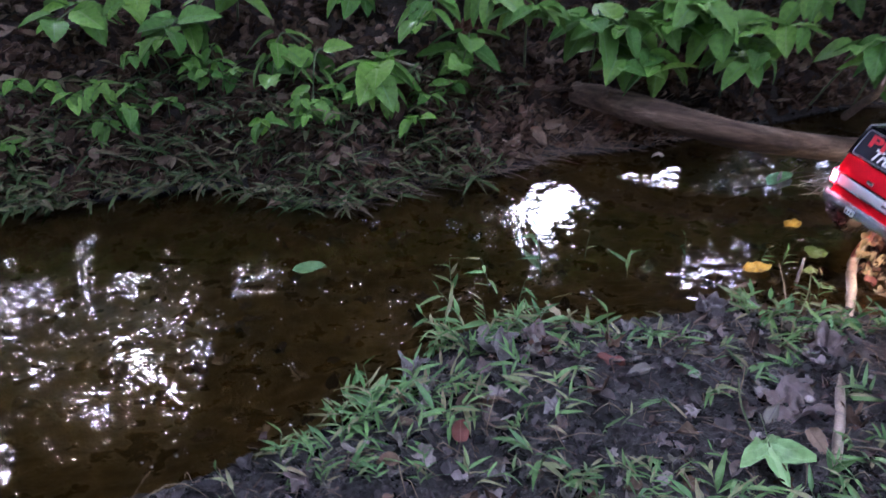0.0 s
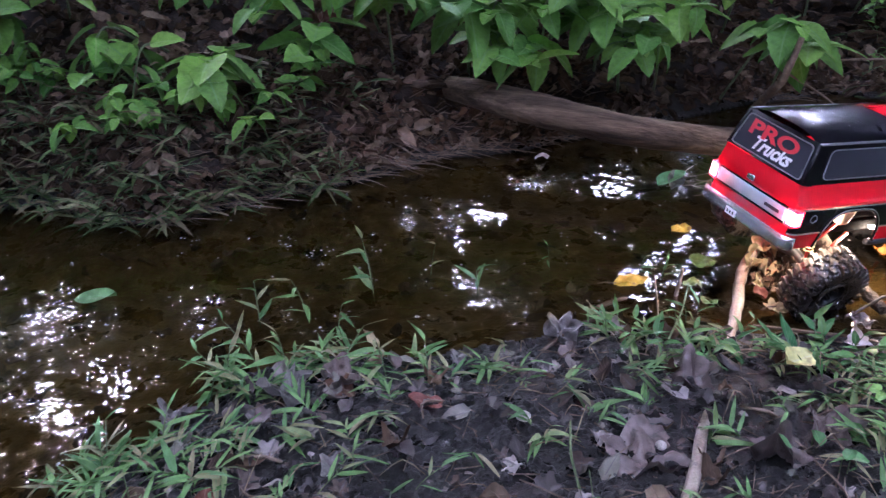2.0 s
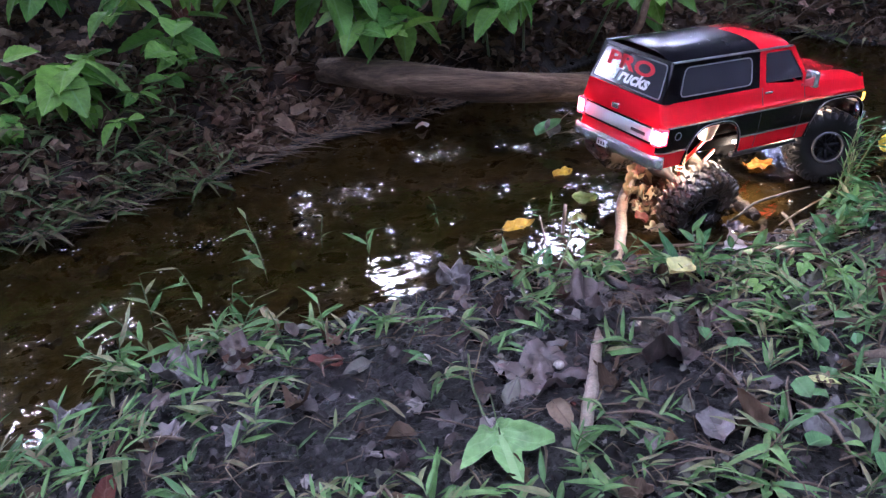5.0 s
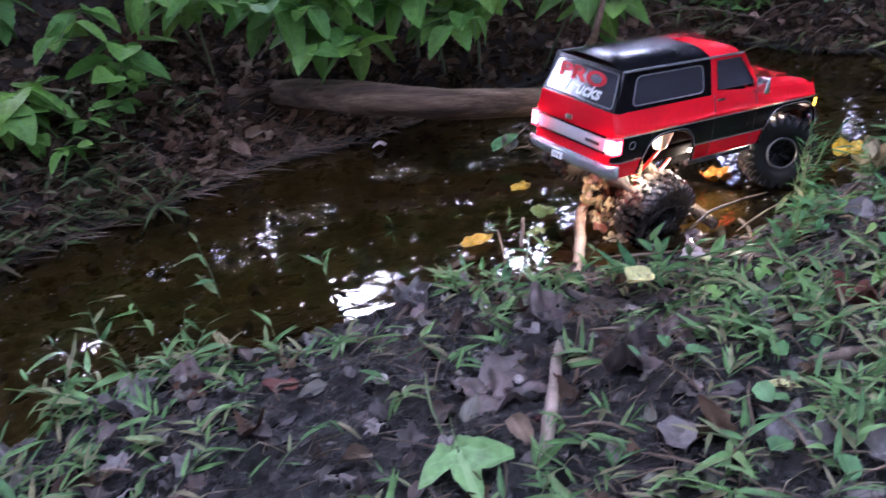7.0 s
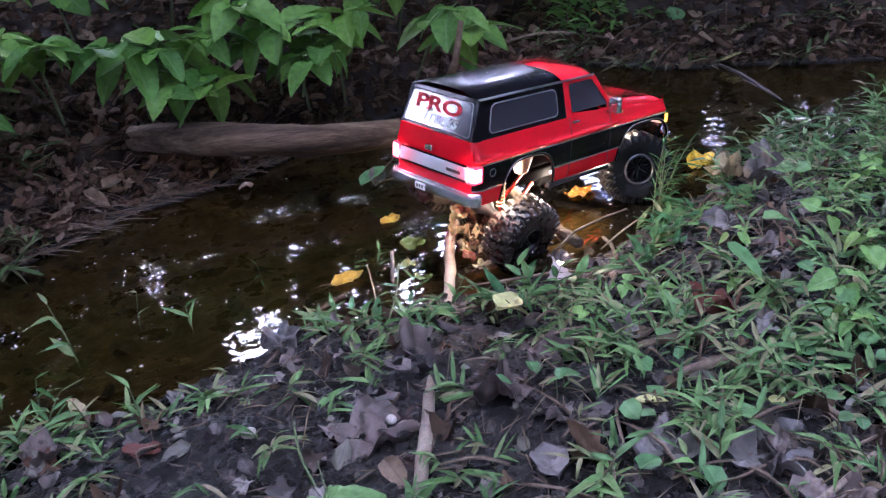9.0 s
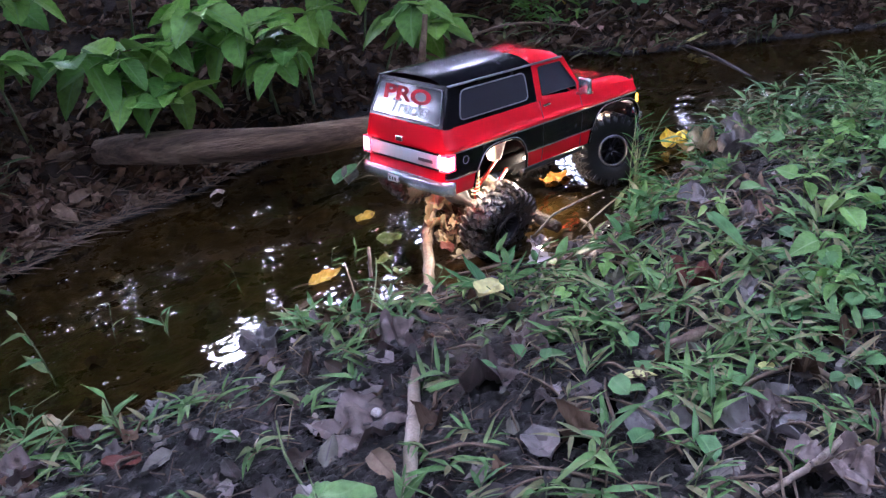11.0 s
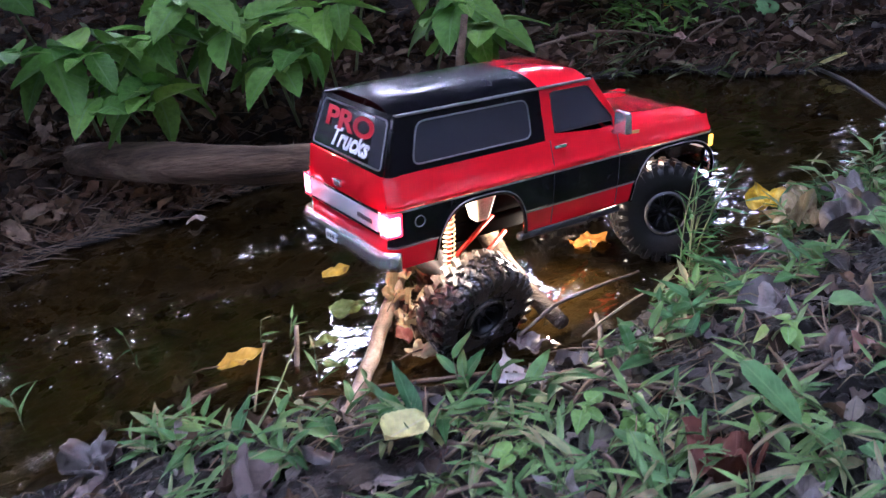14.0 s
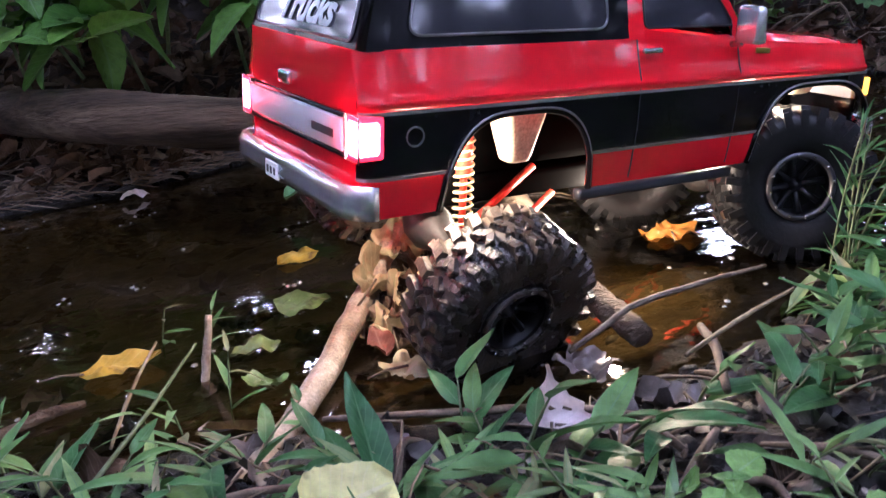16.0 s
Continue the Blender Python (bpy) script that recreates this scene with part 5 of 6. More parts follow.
fallen(oval(0.055, 0.014, 46, 0.2, 0.1, 0.1, 0.03), M_tan, 0.235, 1.470, 0.020, 120, 10, 0, 1.0, "slender tan leaf at the water's edge", 0)
fallen(lobed_shape(0.040, 5, 0.45, 0.6, 0.15, 47), M_soak, -0.06, 1.30, 0.016, 10, 6, 0, 1.0, "grey soaked leaf at the water's edge")
fallen(oval(0.075, 0.050, 48, 0.1, 0.0, 0.2, 0.04), M_round, -0.33, 1.68, 0.006, 10, 0, 0, 1.0, "green leaf floating on the stream", 0)
fallen(oval(0.075, 0.055, 49, 0.1, 0.0, 0.2, 0.04), M_pinkish, 1.925, 2.735, 0.058, 200, 20, -20, 1.0, "pinkish-brown leaf on the far mud bank")
fallen(oval(0.042, 0.034, 83, 0.1, 0.0, 0.2, 0.06), M_pinkish, 1.950, 2.660, 0.046, 90, 30, 10, 1.0, "small pinkish-brown leaf on the far mud bank", 0)
fallen(oval(0.034, 0.022, 84, 0.1, 0.0, 0.2, 0.06), M_yellow, 1.955, 2.890, 0.118, 140, 35, 0, 1.0, "small dull yellow leaf among the far undergrowth", 0)
for x, y, yaw, k in ((2.18, 2.545, 30, 0), (2.168, 2.44, 200, 1), (2.31, 2.48, 110, 2), (2.20, 2.50, 300, 3), (2.10, 2.58, 70, 4), (2.25, 2.40, 160, 5)):
    fallen(oval(0.055, 0.034, 85 + k, 0.2, 0.1, 0.5, 0.10), M_tan if k == 3 else M_soak, x, y, ground_z(x, y) + 0.016, yaw, 24, 15, 0.85, "pale grey-brown curled leaf on the far mud bank", 0)
fallen(oval(0.065, 0.042, 50, 0.1, 0.0, 0.2, 0.04), M_pale, 2.050, 2.385, 0.020, -25, 16, -25, 1.0, "pale yellow leaf at the far water line")
fallen(oval(0.070, 0.062, 51, 0.1, 0.0, 0.2, 0.04), M_round, 2.115, 2.680, 0.088, 80, 35, 0, 1.0, "round green leaf on the far mud bank")
fallen(lobed_shape(0.045, 5, 0.45, 0.6, 0.15, 52), M_soak, 1.55, 1.585, 0.055, 50, 10, 0, 1.0, "grey dead leaf in the grass")
for k, (x, y, z, yaw, pitch, roll, L) in enumerate(((0.908, 1.690, 0.040, 60, 25, 30, 0.052), (0.932, 1.712, 0.062, 150, 30, -30, 0.046), (0.950, 1.722, 0.072, 20, 50, 35, 0.040), (0.926, 1.668, 0.030, 240, 20, -20, 0.036), (0.962, 1.705, 0.056, 300, 45, 20, 0.038), (0.915, 1.640, 0.016, 100, 10, -25, 0.034))):
    fallen(lobed_shape(L * 0.54, 5, 0.22, 0.9, 0.30, 53 + 7 * k, 6, 36), M_tan, x + 0.012, y, z, yaw, pitch, roll, 1.0, "tan wet crumpled leaf caught on the stick under the truck")
# mud-soaked leaves and twiglets packed round the stick, the axle and the rear wheel
for mat_, name_, n_, label_ in ((M_tan, "packed_leaves", 26, "tan crumpled leaf scraps packed against the rear wheel"), (M_litter, "packed_litter", 150, "dark wet leaf scraps packed against the rear wheel")):
    heap = Heap()
    for _ in range(n_):
        u = rng.random()
        x, y, z = 0.925 + 0.075 * u + rng.gauss(0, 0.012), 1.665 + 0.050 * u + rng.gauss(0, 0.015), max(0.004, 0.006 + 0.06 * u * rng.random() ** 0.8)
        heap.add(lobed_shape(0.020, 5, 0.2, 0.9, 0.32, rng.randrange(999), 3, 16), turn(rng.uniform(0, 6.28), rng.uniform(-0.9, 0.9), rng.uniform(-0.9, 0.9), (x, y, z), rng.uniform(0.35, 0.85)))
    heap.made(name_, mat_, label_, "leaf litter")
fallen(oval(0.046, 0.026, 71, 0.1, 0.0, 0.1, 0.04), M_drowned, 0.790, 1.668, 0.004, 25, 0, 0, 1.0, "pale green leaf floating beside the stick", 0)
fallen(oval(0.036, 0.028, 72, 0.1, 0.0, 0.1, 0.06), M_drowned, 0.802, 1.606, 0.004, 10, 0, 0, 1.0, "yellow-green leaf floating at the mud edge", 0)
fallen(lobed_shape(0.028, 5, 0.2, 0.1, 0.08, 73), M_purple, 1.048, 1.515, 0.014, 40, 0, 4, 1.0, "dark purple leaf soaked into the mud by the wheel", 0)
fallen(lobed_shape(0.026, 5, 0.25, 0.2, 0.12, 74), M_soak, 1.049, 1.412, 0.020, 150, 4, -6, 1.0, "blue-grey shiny soaked leaf in the mud", 0)
fallen(oval(0.075, 0.050, 75, 0.2, 0.1, 0.4, 0.10), M_soak, 1.28, 1.412, 0.034, 20, 12, 0, 1.0, "grey crumpled leaf lying on the grass edge")
fallen(lobed_shape(0.050, 5, 0.3, 0.6, 0.22, 76), M_tan, 1.487, 1.620, 0.034, 200, 20, 10, 1.0, "brown dry leaf on the bank edge")
fallen(lobed_shape(0.050, 5, 0.3, 0.6, 0.22, 77), M_soak, 1.509, 1.535, 0.045, 60, 15, 0, 1.0, "grey dead leaf lying on the grass mound")
fallen(lobed_shape(0.045, 5, 0.3, 0.4, 0.26, 79), M_soak, 0.965, 0.880, 0.036, 120, 6, 0, 1.0, "silvery crumpled leaf lying in the mud")
fallen(lobed_shape(0.055, 5, 0.25, 0.3, 0.22, 80), M_purple, 0.995, 0.795, 0.036, 200, 4, 6, 1.0, "broad grey-brown dead leaf on the mud")
fallen(oval(0.055, 0.040, 81, 0.25, 0.15, 0.4, 0.10), M_soak, 0.880, 2.085, 0.022, 60, 35, 20, 1.0, "grey leaf caught in the debris below the log", 0)
fallen(oval(0.070, 0.060, 82, 0.1, 0.05, 0.2, 0.04), M_round, 0.850, 2.095, 0.026, 10, 25, 0, 1.0, "round green leaf lying below the log", 0)
fallen(oval(0.034, 0.022, 55, 0.2, 0.1, 0.3, 0.06), M_red, 0.915, 1.600, 0.012, 100, 20, 0, 1.0, "small orange leaf against the stick", 0)
fallen(oval(0.046, 0.018, 56, 0.2, 0.1, 0.2, 0.03), M_lilac, 0.60, 2.335, 0.010, 25, 0, 0, 1.0, "small pale leaf at the far water line", 0)
fallen(lobed_shape(0.076, 3, 0.66, 0.18, 0.07, 57), M_maple, 0.505, 1.050, 0.052, -88, -10, 4, 1.0, "bright green three-lobed leaf on the mud", 0.06)
fallen(lobed_shape(0.060, 5, 0.45, 0.6, 0.15, 58), M_red, 0.06, 2.62, 0.30, 40, 10, 0, 1.0, "red-brown dead leaf on the bank")

# larger dead leaves lying between the tufts
fallen(lobed_shape(0.040, 5, 0.25, 0.45, 0.16, 91), M_purple, 1.278, 1.262, 0.052, 30, 12, 10, 1.0, "crumpled plum-grey leaf lying between the tufts")
fallen(lobed_shape(0.038, 5, 0.25, 0.35, 0.14, 92), M_soak, 1.306, 1.378, 0.050, 160, 8, -8, 1.0, "broad grey-green dead leaf on the grass mound")
fallen(lobed_shape(0.034, 5, 0.3, 0.5, 0.18, 93), M_purple, 1.380, 1.350, 0.050, 250, 10, 12, 1.0, "brown-grey curled leaf on the grass mound")
fallen(lobed_shape(0.022, 5, 0.3, 0.8, 0.26, 94), M_pinkish, 1.312, 1.240, 0.062, 60, 20, 0, 1.0, "small pinkish curled leaf between the tufts", 0)

# pebbles
for x, y, s in ((0.445, 1.258, 0.010), (0.622, 1.190, 0.008)):
    bm = bmesh.new()
    bmesh.ops.create_icosphere(bm, subdivisions=3, radius=s)
    for v in bm.verts:
        v.co *= 1 + 0.16 * noise.noise(v.co * 90 + Vector((x * 50, y * 50, 0)))
        v.co.z *= 0.75
    me = bpy.data.meshes.new("pebble")
    bm.to_mesh(me)
    bm.free()
    me.materials.append(M_pebble)
    ob = tagged(new("pebble", me), "small pale pebble lying on the mud", "stone")
    ob.location = on_ground(x, y, s * 0.4)

# ---------------------------------------------------------------- grass and low plants on the near bank
blades = [leaf_shape(0.058, 0.0098, 6, 3, 0.36, 0.5, d, 0.0, 1.6, 0.0, w, s) for s, (d, w) in enumerate(((0.15, 0.0), (0.35, 0.03), (0.55, 0.03), (0.25, 0.05), (0.05, 0.02)))]
rounds = [leaf_shape(0.026, 0.026, 6, 5, 0.45, 0.25, d, 0.1, 0.7, 0.06, 0.03, s) for s, d in enumerate((0.1, 0.25, 0.4))]


def sprig(heap, stems, x, y, z, h, lean, yaw, r, scale=1.0, leaves=6, kinds=blades):
    """An arching grass stem with blades set alternately along it."""
    P = []
    for i in range(7):
        u = i / 6
        out = lean * h * u ** 1.6
        P.append(Vector((x + math.cos(yaw) * out, y + math.sin(yaw) * out, z - 0.004 + h * (u - 0.25 * lean * u * u))))
    stems.add(tube(P, [0.0013 * scale] * 5 + [0.0009, 0.0005], 4, cap=False), Matrix())
    for k in range(leaves):
        u = (k + 0.9) / leaves
        i = min(5, int(u * 6))
        p = P[i].lerp(P[i + 1], min(1.0, u * 6 - i))
        heap.add(r.choice(kinds), turn(yaw + (0.9 if k % 2 else -0.9) * r.uniform(0.5, 1.3) + r.uniform(-0.4, 0.4), r.uniform(0.0, 0.85), r.uniform(-0.5, 0.5), p, scale * r.uniform(0.7, 1.3) * (0.75 + 0.5 * (1 - u))))


def near_density(x, y):
    d = float(np.interp(x, NEAR_X, NEAR_Y)) - y
    if d < -0.005:
        return 0
    g = 0.05
    if x < -0.7 or x > 2.3:
        return g
    g += 0.7 * math.exp(-((x - 1.66) / 0.40) ** 2 - ((y - 1.45) / 0.20) ** 2)
    g += 0.30 * math.exp(-((x - 1.10) / 0.20) ** 2 - ((y - 1.30) / 0.10) ** 2)
    g += 0.3 * math.exp(-((x - 0.92) / 0.12) ** 2 - ((y - 1.34) / 0.08) ** 2)
    g += 0.5 * math.exp(-((x - 1.40) / 0.26) ** 2 - ((y - 1.10) / 0.27) ** 2)
    g += 0.60 * math.exp(-((x - 1.00) / 0.16) ** 2 - ((y - 1.19) / 0.07) ** 2)
    g += 0.5 * math.exp(-((x - 1.10) / 0.2) ** 2 - ((y - 1.02) / 0.10) ** 2)
    g += 0.65 * math.exp(-((x - 0.86) / 0.20) ** 2 - ((y - 0.93) / 0.08) ** 2)
    g += 0.45 * math.exp(-((x + 0.10) / 0.18) ** 2 - ((y - 1.15) / 0.10) ** 2)
    g += 0.35 * math.exp(-((x - 0.10) / 0.15) ** 2 - ((y - 1.42) / 0.06) ** 2)
    g += 0.28 * math.exp(-((x - 0.62) / 0.25) ** 2 - ((y - 1.40) / 0.06) ** 2)
    g += 0.35 * math.exp(-((x - 0.30) / 0.25) ** 2 - ((y - 0.98) / 0.06) ** 2)
    if 0.98 < x < 1.50 and y > 1.25:
        g *= 0.5 if y < 1.33 else 0.22
    if 0.74 < x <= 1.06 and y > 1.36:
        g *= 0.5
    if x > 1.05 and y > 1.1:                                  # tufts with bare soil between them
        g *= 0.18 + 0.95 * max(0.0, min(1.0, 0.5 + 2.6 * noise.noise(Vector((x * 9, y * 11, 4.0)))))
    return g


heap, stems, roundheap = Heap(), Heap(), Heap()
for _ in range(26000):
    x, y = rng.uniform(-0.8, 2.4), rng.uniform(0.55, 1.78)
    if rng.random() > near_density(x, y) * 0.36 or any((x - a) ** 2 + (y + 0.012 - b) ** 2 < 0.0024 for a, b in CLEAR):
        continue
    z = ground_z(x, y)
    thick = near_density(x, y)
    sprig(heap, stems, x, y, z, rng.uniform(0.025, 0.065) * (0.75 + 0.6 * min(1, thick)) * (0.7 if x < 1.15 and y > 1.2 else 0.55 if x < 1.5 and y > 1.40 else 1.0), rng.uniform(0.3, 1.4), rng.uniform(0, 6.28), rng, rng.uniform(0.5, 0.88), rng.randint(3, 7))
for _ in range(3800):
    x, y = rng.uniform(0.75, 2.2), rng.uniform(0.85, 1.6)
    if rng.random() > 0.2 * near_density(x, y) * (0.4 + 0.6 * (math.sin(9 * x) * math.sin(11 * y + 1) > 0)):
        continue
    if x < 1.22 and y > 1.12 and rng.random() < 0.75:
        continue
    z = ground_z(x, y)
    p = Vector((x, y, z + rng.uniform(0.012, 0.04)))
    roundheap.add(rng.choice(rounds), turn(rng.uniform(0, 6.28), rng.uniform(-0.2, 0.5), rng.uniform(-0.4, 0.4), p, rng.uniform(0.6, 1.25)))
    stems.add(tube([(x, y, z - 0.003), p], [0.0009, 0.0007], 4, cap=False), Matrix())
# tall arching tufts at the water's edge beside the front wheel and on the mound
for x, y, h, n in ((1.62, 1.66, 0.09, 12), (1.75, 1.66, 0.10, 12), (1.9, 1.62, 0.11, 12), (0.15, 1.44, 0.07, 5), (0.02, 1.40, 0.09, 5), (-0.12, 1.22, 0.07, 5), (0.62, 1.50, 0.05, 4), (1.25, 1.52, 0.03, 3), (1.45, 1.60, 0.05, 3)):
    for _ in range(n):
        xx, yy_ = x + rng.gauss(0, 0.03), y + rng.gauss(0, 0.02)
        sprig(heap, stems, xx, yy_, max(-0.01, ground_z(xx, yy_)), h * rng.uniform(0.6, 1.2), rng.uniform(0.1, 0.7), rng.uniform(0, 6.28), rng, 0.5 if h > 0.14 else 0.85, 7)
# single stalks standing in the shallows
for x, y, h, sc, n in ((0.218, 1.681, 0.12, 1.15, 5), (0.324, 1.748, 0.07, 0.55, 2), (0.410, 1.685, 0.045, 0.85, 3), (0.555, 1.755, 0.06, 0.45, 3), (0.250, 1.398, 0.10, 1.0, 4), (0.314, 1.377, 0.09, 0.8, 4),
                       (0.10, 1.62, 0.09, 0.9, 5), (0.02, 1.60, 0.08, 0.9, 5), (0.724, 1.742, 0.040, 0.50, 4), (0.764, 1.723, 0.035, 0.48, 4), (0.792, 1.583, 0.050, 0.55, 4), (0.742, 1.545, 0.035, 0.75, 5), (0.762, 1.548, 0.040, 0.7, 5), (0.16, 1.56, 0.06, 0.8, 4)):
    sprig(heap, stems, x, y, -0.012, h + 0.012, rng.uniform(0.05, 0.3), rng.uniform(0, 6.28), rng, sc, n)
heap.made("grass", M_grass, "fresh green creeping grass with lance-shaped blades", "grass")
stems.made("grass_stems", M_stem, "thin green grass stems", "grass")
roundheap.made("ground_ivy", M_round, "small round green leaves among the grass", "ground plant")

heap, stems = Heap(), Heap()
lances = [leaf_shape(0.055, 0.0165, 8, 5, 0.36, 0.35, d, 0.0, 1.6, 0.0, w, 40 + k) for k, (d, w) in enumerate(((0.15, 0.02), (0.35, 0.03), (0.5, 0.03), (0.05, 0.04)))]
for cx, cy, n in ((1.10, 1.41, 2), (1.17, 1.44, 3), (1.24, 1.50, 4), (1.27, 1.47, 3), (1.33, 1.52, 4), (1.05, 1.37, 2), (0.97, 1.38, 3), (0.90, 1.41, 3), (1.20, 1.38, 3), (1.36, 1.46, 4), (0.93, 1.44, 2), (1.14, 1.34, 2), (0.80, 1.44, 3), (0.74, 1.46, 3), (0.66, 1.47, 3)):
    for _ in range(n):
        x, y = cx + rng.gauss(0, 0.022), cy + rng.gauss(0, 0.016)
        sprig(heap, stems, x, y, ground_z(x, y), rng.uniform(0.03, 0.06), rng.uniform(0.3, 1.2), rng.uniform(0, 6.28), rng, rng.uniform(0.6, 1.0), rng.randint(3, 5), lances)
needles = [leaf_shape(0.050, 0.0042, 6, 3, 0.36, 0.3, d, 0.0, 1.8, 0.0, 0.03, 60 + k) for k, d in enumerate((0.05, 0.2, 0.4))]
for _ in range(6):                                         # feathery tuft standing before the front wheel
    x, y = 1.298 + rng.gauss(0, 0.007), 1.585 + rng.gauss(0, 0.006)
    sprig(heap, stems, x, y, max(-0.005, ground_z(x, y)), rng.uniform(0.09, 0.19), rng.uniform(0.1, 0.45), rng.uniform(-0.9, 0.9), rng, rng.uniform(0.6, 1.0), 13, needles)
# a spoon-shaped leaf on its stalk and a young upright leaf beside it
for pts, shape_, m_, mat_, label_ in (
        ([(1.195, 1.095, 0.04), (1.185, 1.108, 0.07), (1.163, 1.127, 0.104)], leaf_shape(0.068, 0.025, 11, 5, 0.66, 0.25, 0.10, 0.0, 0.5, 0.0, 0.02, 95), turn(radians(135), radians(52), radians(-20), (1.163, 1.127, 0.104)), M_round, "long-stalked spoon-shaped green leaf standing in the grass"),
        ([(1.165, 1.183, 0.03), (1.163, 1.181, 0.050)], leaf_shape(0.040, 0.022, 9, 5, 0.50, 0.35, 0.05, 0.0, 1.2, 0.0, 0.04, 96), turn(radians(140), radians(75), radians(20), (1.163, 1.181, 0.050)), M_weed_pale, "young upright bright green leaf in the grass")):
    plant_ = tagged(new("grass_leaf", mesh("grass_leaf", *tube(smooth_path(pts, 8), [0.0016] * 8, 6), M_stem)), label_, "plant")
    part("blade", mesh("blade", shape_[0], shape_[1], mat_, shape_[2]), plant_, m=m_)
heap.made("lance_leaved_grass", M_lance, "dark green low grass with broad lance-shaped leaves", "grass")
stems.made("lance_leaved_stems", M_stem, "thin stems of the broad-leaved grass", "grass")

heap = Heap()
for _ in range(480):
    x, y = rng.uniform(-0.5, 2.2), rng.uniform(0.8, 1.7)
    if x < 0.8 and rng.random() < 0.6 or y > float(np.interp(x, NEAR_X, NEAR_Y)):
        continue
    a, L = rng.uniform(0, 6.28), rng.uniform(0.02, 0.085)
    p, q = Vector(on_ground(x, y, 0.004)), Vector(on_ground(x + L * math.cos(a), y + L * math.sin(a), rng.uniform(0.004, 0.03)))
    mid = p.lerp(q, 0.5) + Vector((rng.gauss(0, 0.006), rng.gauss(0, 0.006), rng.uniform(0.003, 0.02)))
    heap.add(tube(smooth_path([p, mid, q], 5), [0.0006, 0.0009, 0.0009, 0.0007, 0.0004], 4), Matrix())
heap.made("dry_stalks", M_straw, "thin dry grass stalks lying among the grass", "debris")

# bare roots and thin green stems over the far bank
heap, stems = Heap(), Heap()
for _ in range(46):
    x, y = rng.uniform(1.85, 2.75), rng.uniform(2.45, 3.25)
    if y < float(np.interp(x, FAR_X, FAR_Y)) + 0.12:
        continue
    a, L = rng.uniform(-2.9, -0.2), rng.uniform(0.10, 0.32)
    p, q = Vector(on_ground(x, y, 0.02)), Vector(on_ground(x + L * math.cos(a), y + 0.5 * L * math.sin(a), rng.uniform(0.01, 0.06)))
    mid = p.lerp(q, 0.5) + Vector((rng.gauss(0, 0.02), rng.gauss(0, 0.02), rng.uniform(0.02, 0.07)))
    w = rng.uniform(0.0015, 0.0045)
    stems.add(tube(smooth_path([p, mid, q], 8), np.linspace(w, w * 0.4, 8).tolist(), 5), Matrix())
stems.made("bank_roots", M_twig, "bare grey-brown roots and twigs tangled over the far bank", "debris")
stems = Heap()
for _ in range(85):
    x, y = rng.gauss(2.03, 0.10), rng.gauss(2.98, 0.09)
    sprig(heap, stems, x, y, ground_z(x, y), rng.uniform(0.05, 0.16), rng.uniform(0.2, 0.9), rng.uniform(0, 6.28), rng, rng.uniform(0.8, 1.3), 6, lances)
heap.made("bank_undergrowth", M_weed, "green leafy undergrowth at the top of the far bank", "ground plant")
stems.made("undergrowth_stems", M_stem, "thin green stems of the undergrowth", "ground plant")

# shore grass on the far bank
heap, stems = Heap(), Heap()
long_blades = [leaf_shape(0.10, 0.009, 7, 3, 0.30, 0.4, d, 0.0, 1.8, 0.0, 0.03, s) for s, d in enumerate((0.2, 0.5, 0.8))]
for _ in range(720):
    x = rng.uniform(-1.3, 0.14) if rng.random() < 0.85 else rng.uniform(1.6, 2.9)
    y = float(np.interp(x, FAR_X, FAR_Y)) + rng.random() ** 1.6 * 0.42 - 0.015
    z = max(0.0, ground_z(x, y))
    if rng.random() < 0.5:
        heap.add(rng.choice(long_blades), turn(rng.uniform(-2.6, 0.2), rng.uniform(0.0, 1.0), rng.uniform(-0.4, 0.4), (x, y, z), rng.uniform(0.6, 1.2)))
    else:
        sprig(heap, stems, x, y, z, rng.uniform(0.04, 0.10), rng.uniform(0.5, 1.5), rng.uniform(-2.8, -0.3), rng, rng.uniform(0.8, 1.2), 5)
heap.made("shore_grass", M_grass_far, "dull green and straw-coloured grass hanging over the far shore", "grass")
stems.made("shore_grass_stems", M_stem, "thin stems of the shore grass", "grass")


# ---------------------------------------------------------------- broad-leaved weeds on the far bank
weed_meshes = [mesh("leaf", *(lambda s: (s[0], s[1]))(leaf_shape(0.106, 0.068, 15, 7, 0.36, 0.22, d, 0.1, 1.5, 0.045, w, k)), M_weed, leaf_shape(0.106, 0.068, 15, 7, 0.36, 0.22, d, 0.1, 1.5, 0.045, w, k)[2])
               for k, (d, w) in enumerate(((0.20, 0.02), (0.35, 0.03), (0.5, 0.03), (0.12, 0.04)))]
pale_meshes = []
for me in weed_meshes[:2]:
    c_ = me.copy()
    c_.materials.clear()
    c_.materials.append(M_weed_pale)
    pale_meshes.append(c_)


heart_meshes = []
for k, (d, w) in enumerate(((0.15, 0.03), (0.3, 0.04), (0.45, 0.03))):
    v_, f_, u_ = leaf_shape(0.066, 0.056, 13, 7, 0.30, 0.2, d, 0.1, 1.2, 0.05, w, 60 + k)
    heart_meshes.append(mesh("leaf", v_, f_, M_heart, u_))


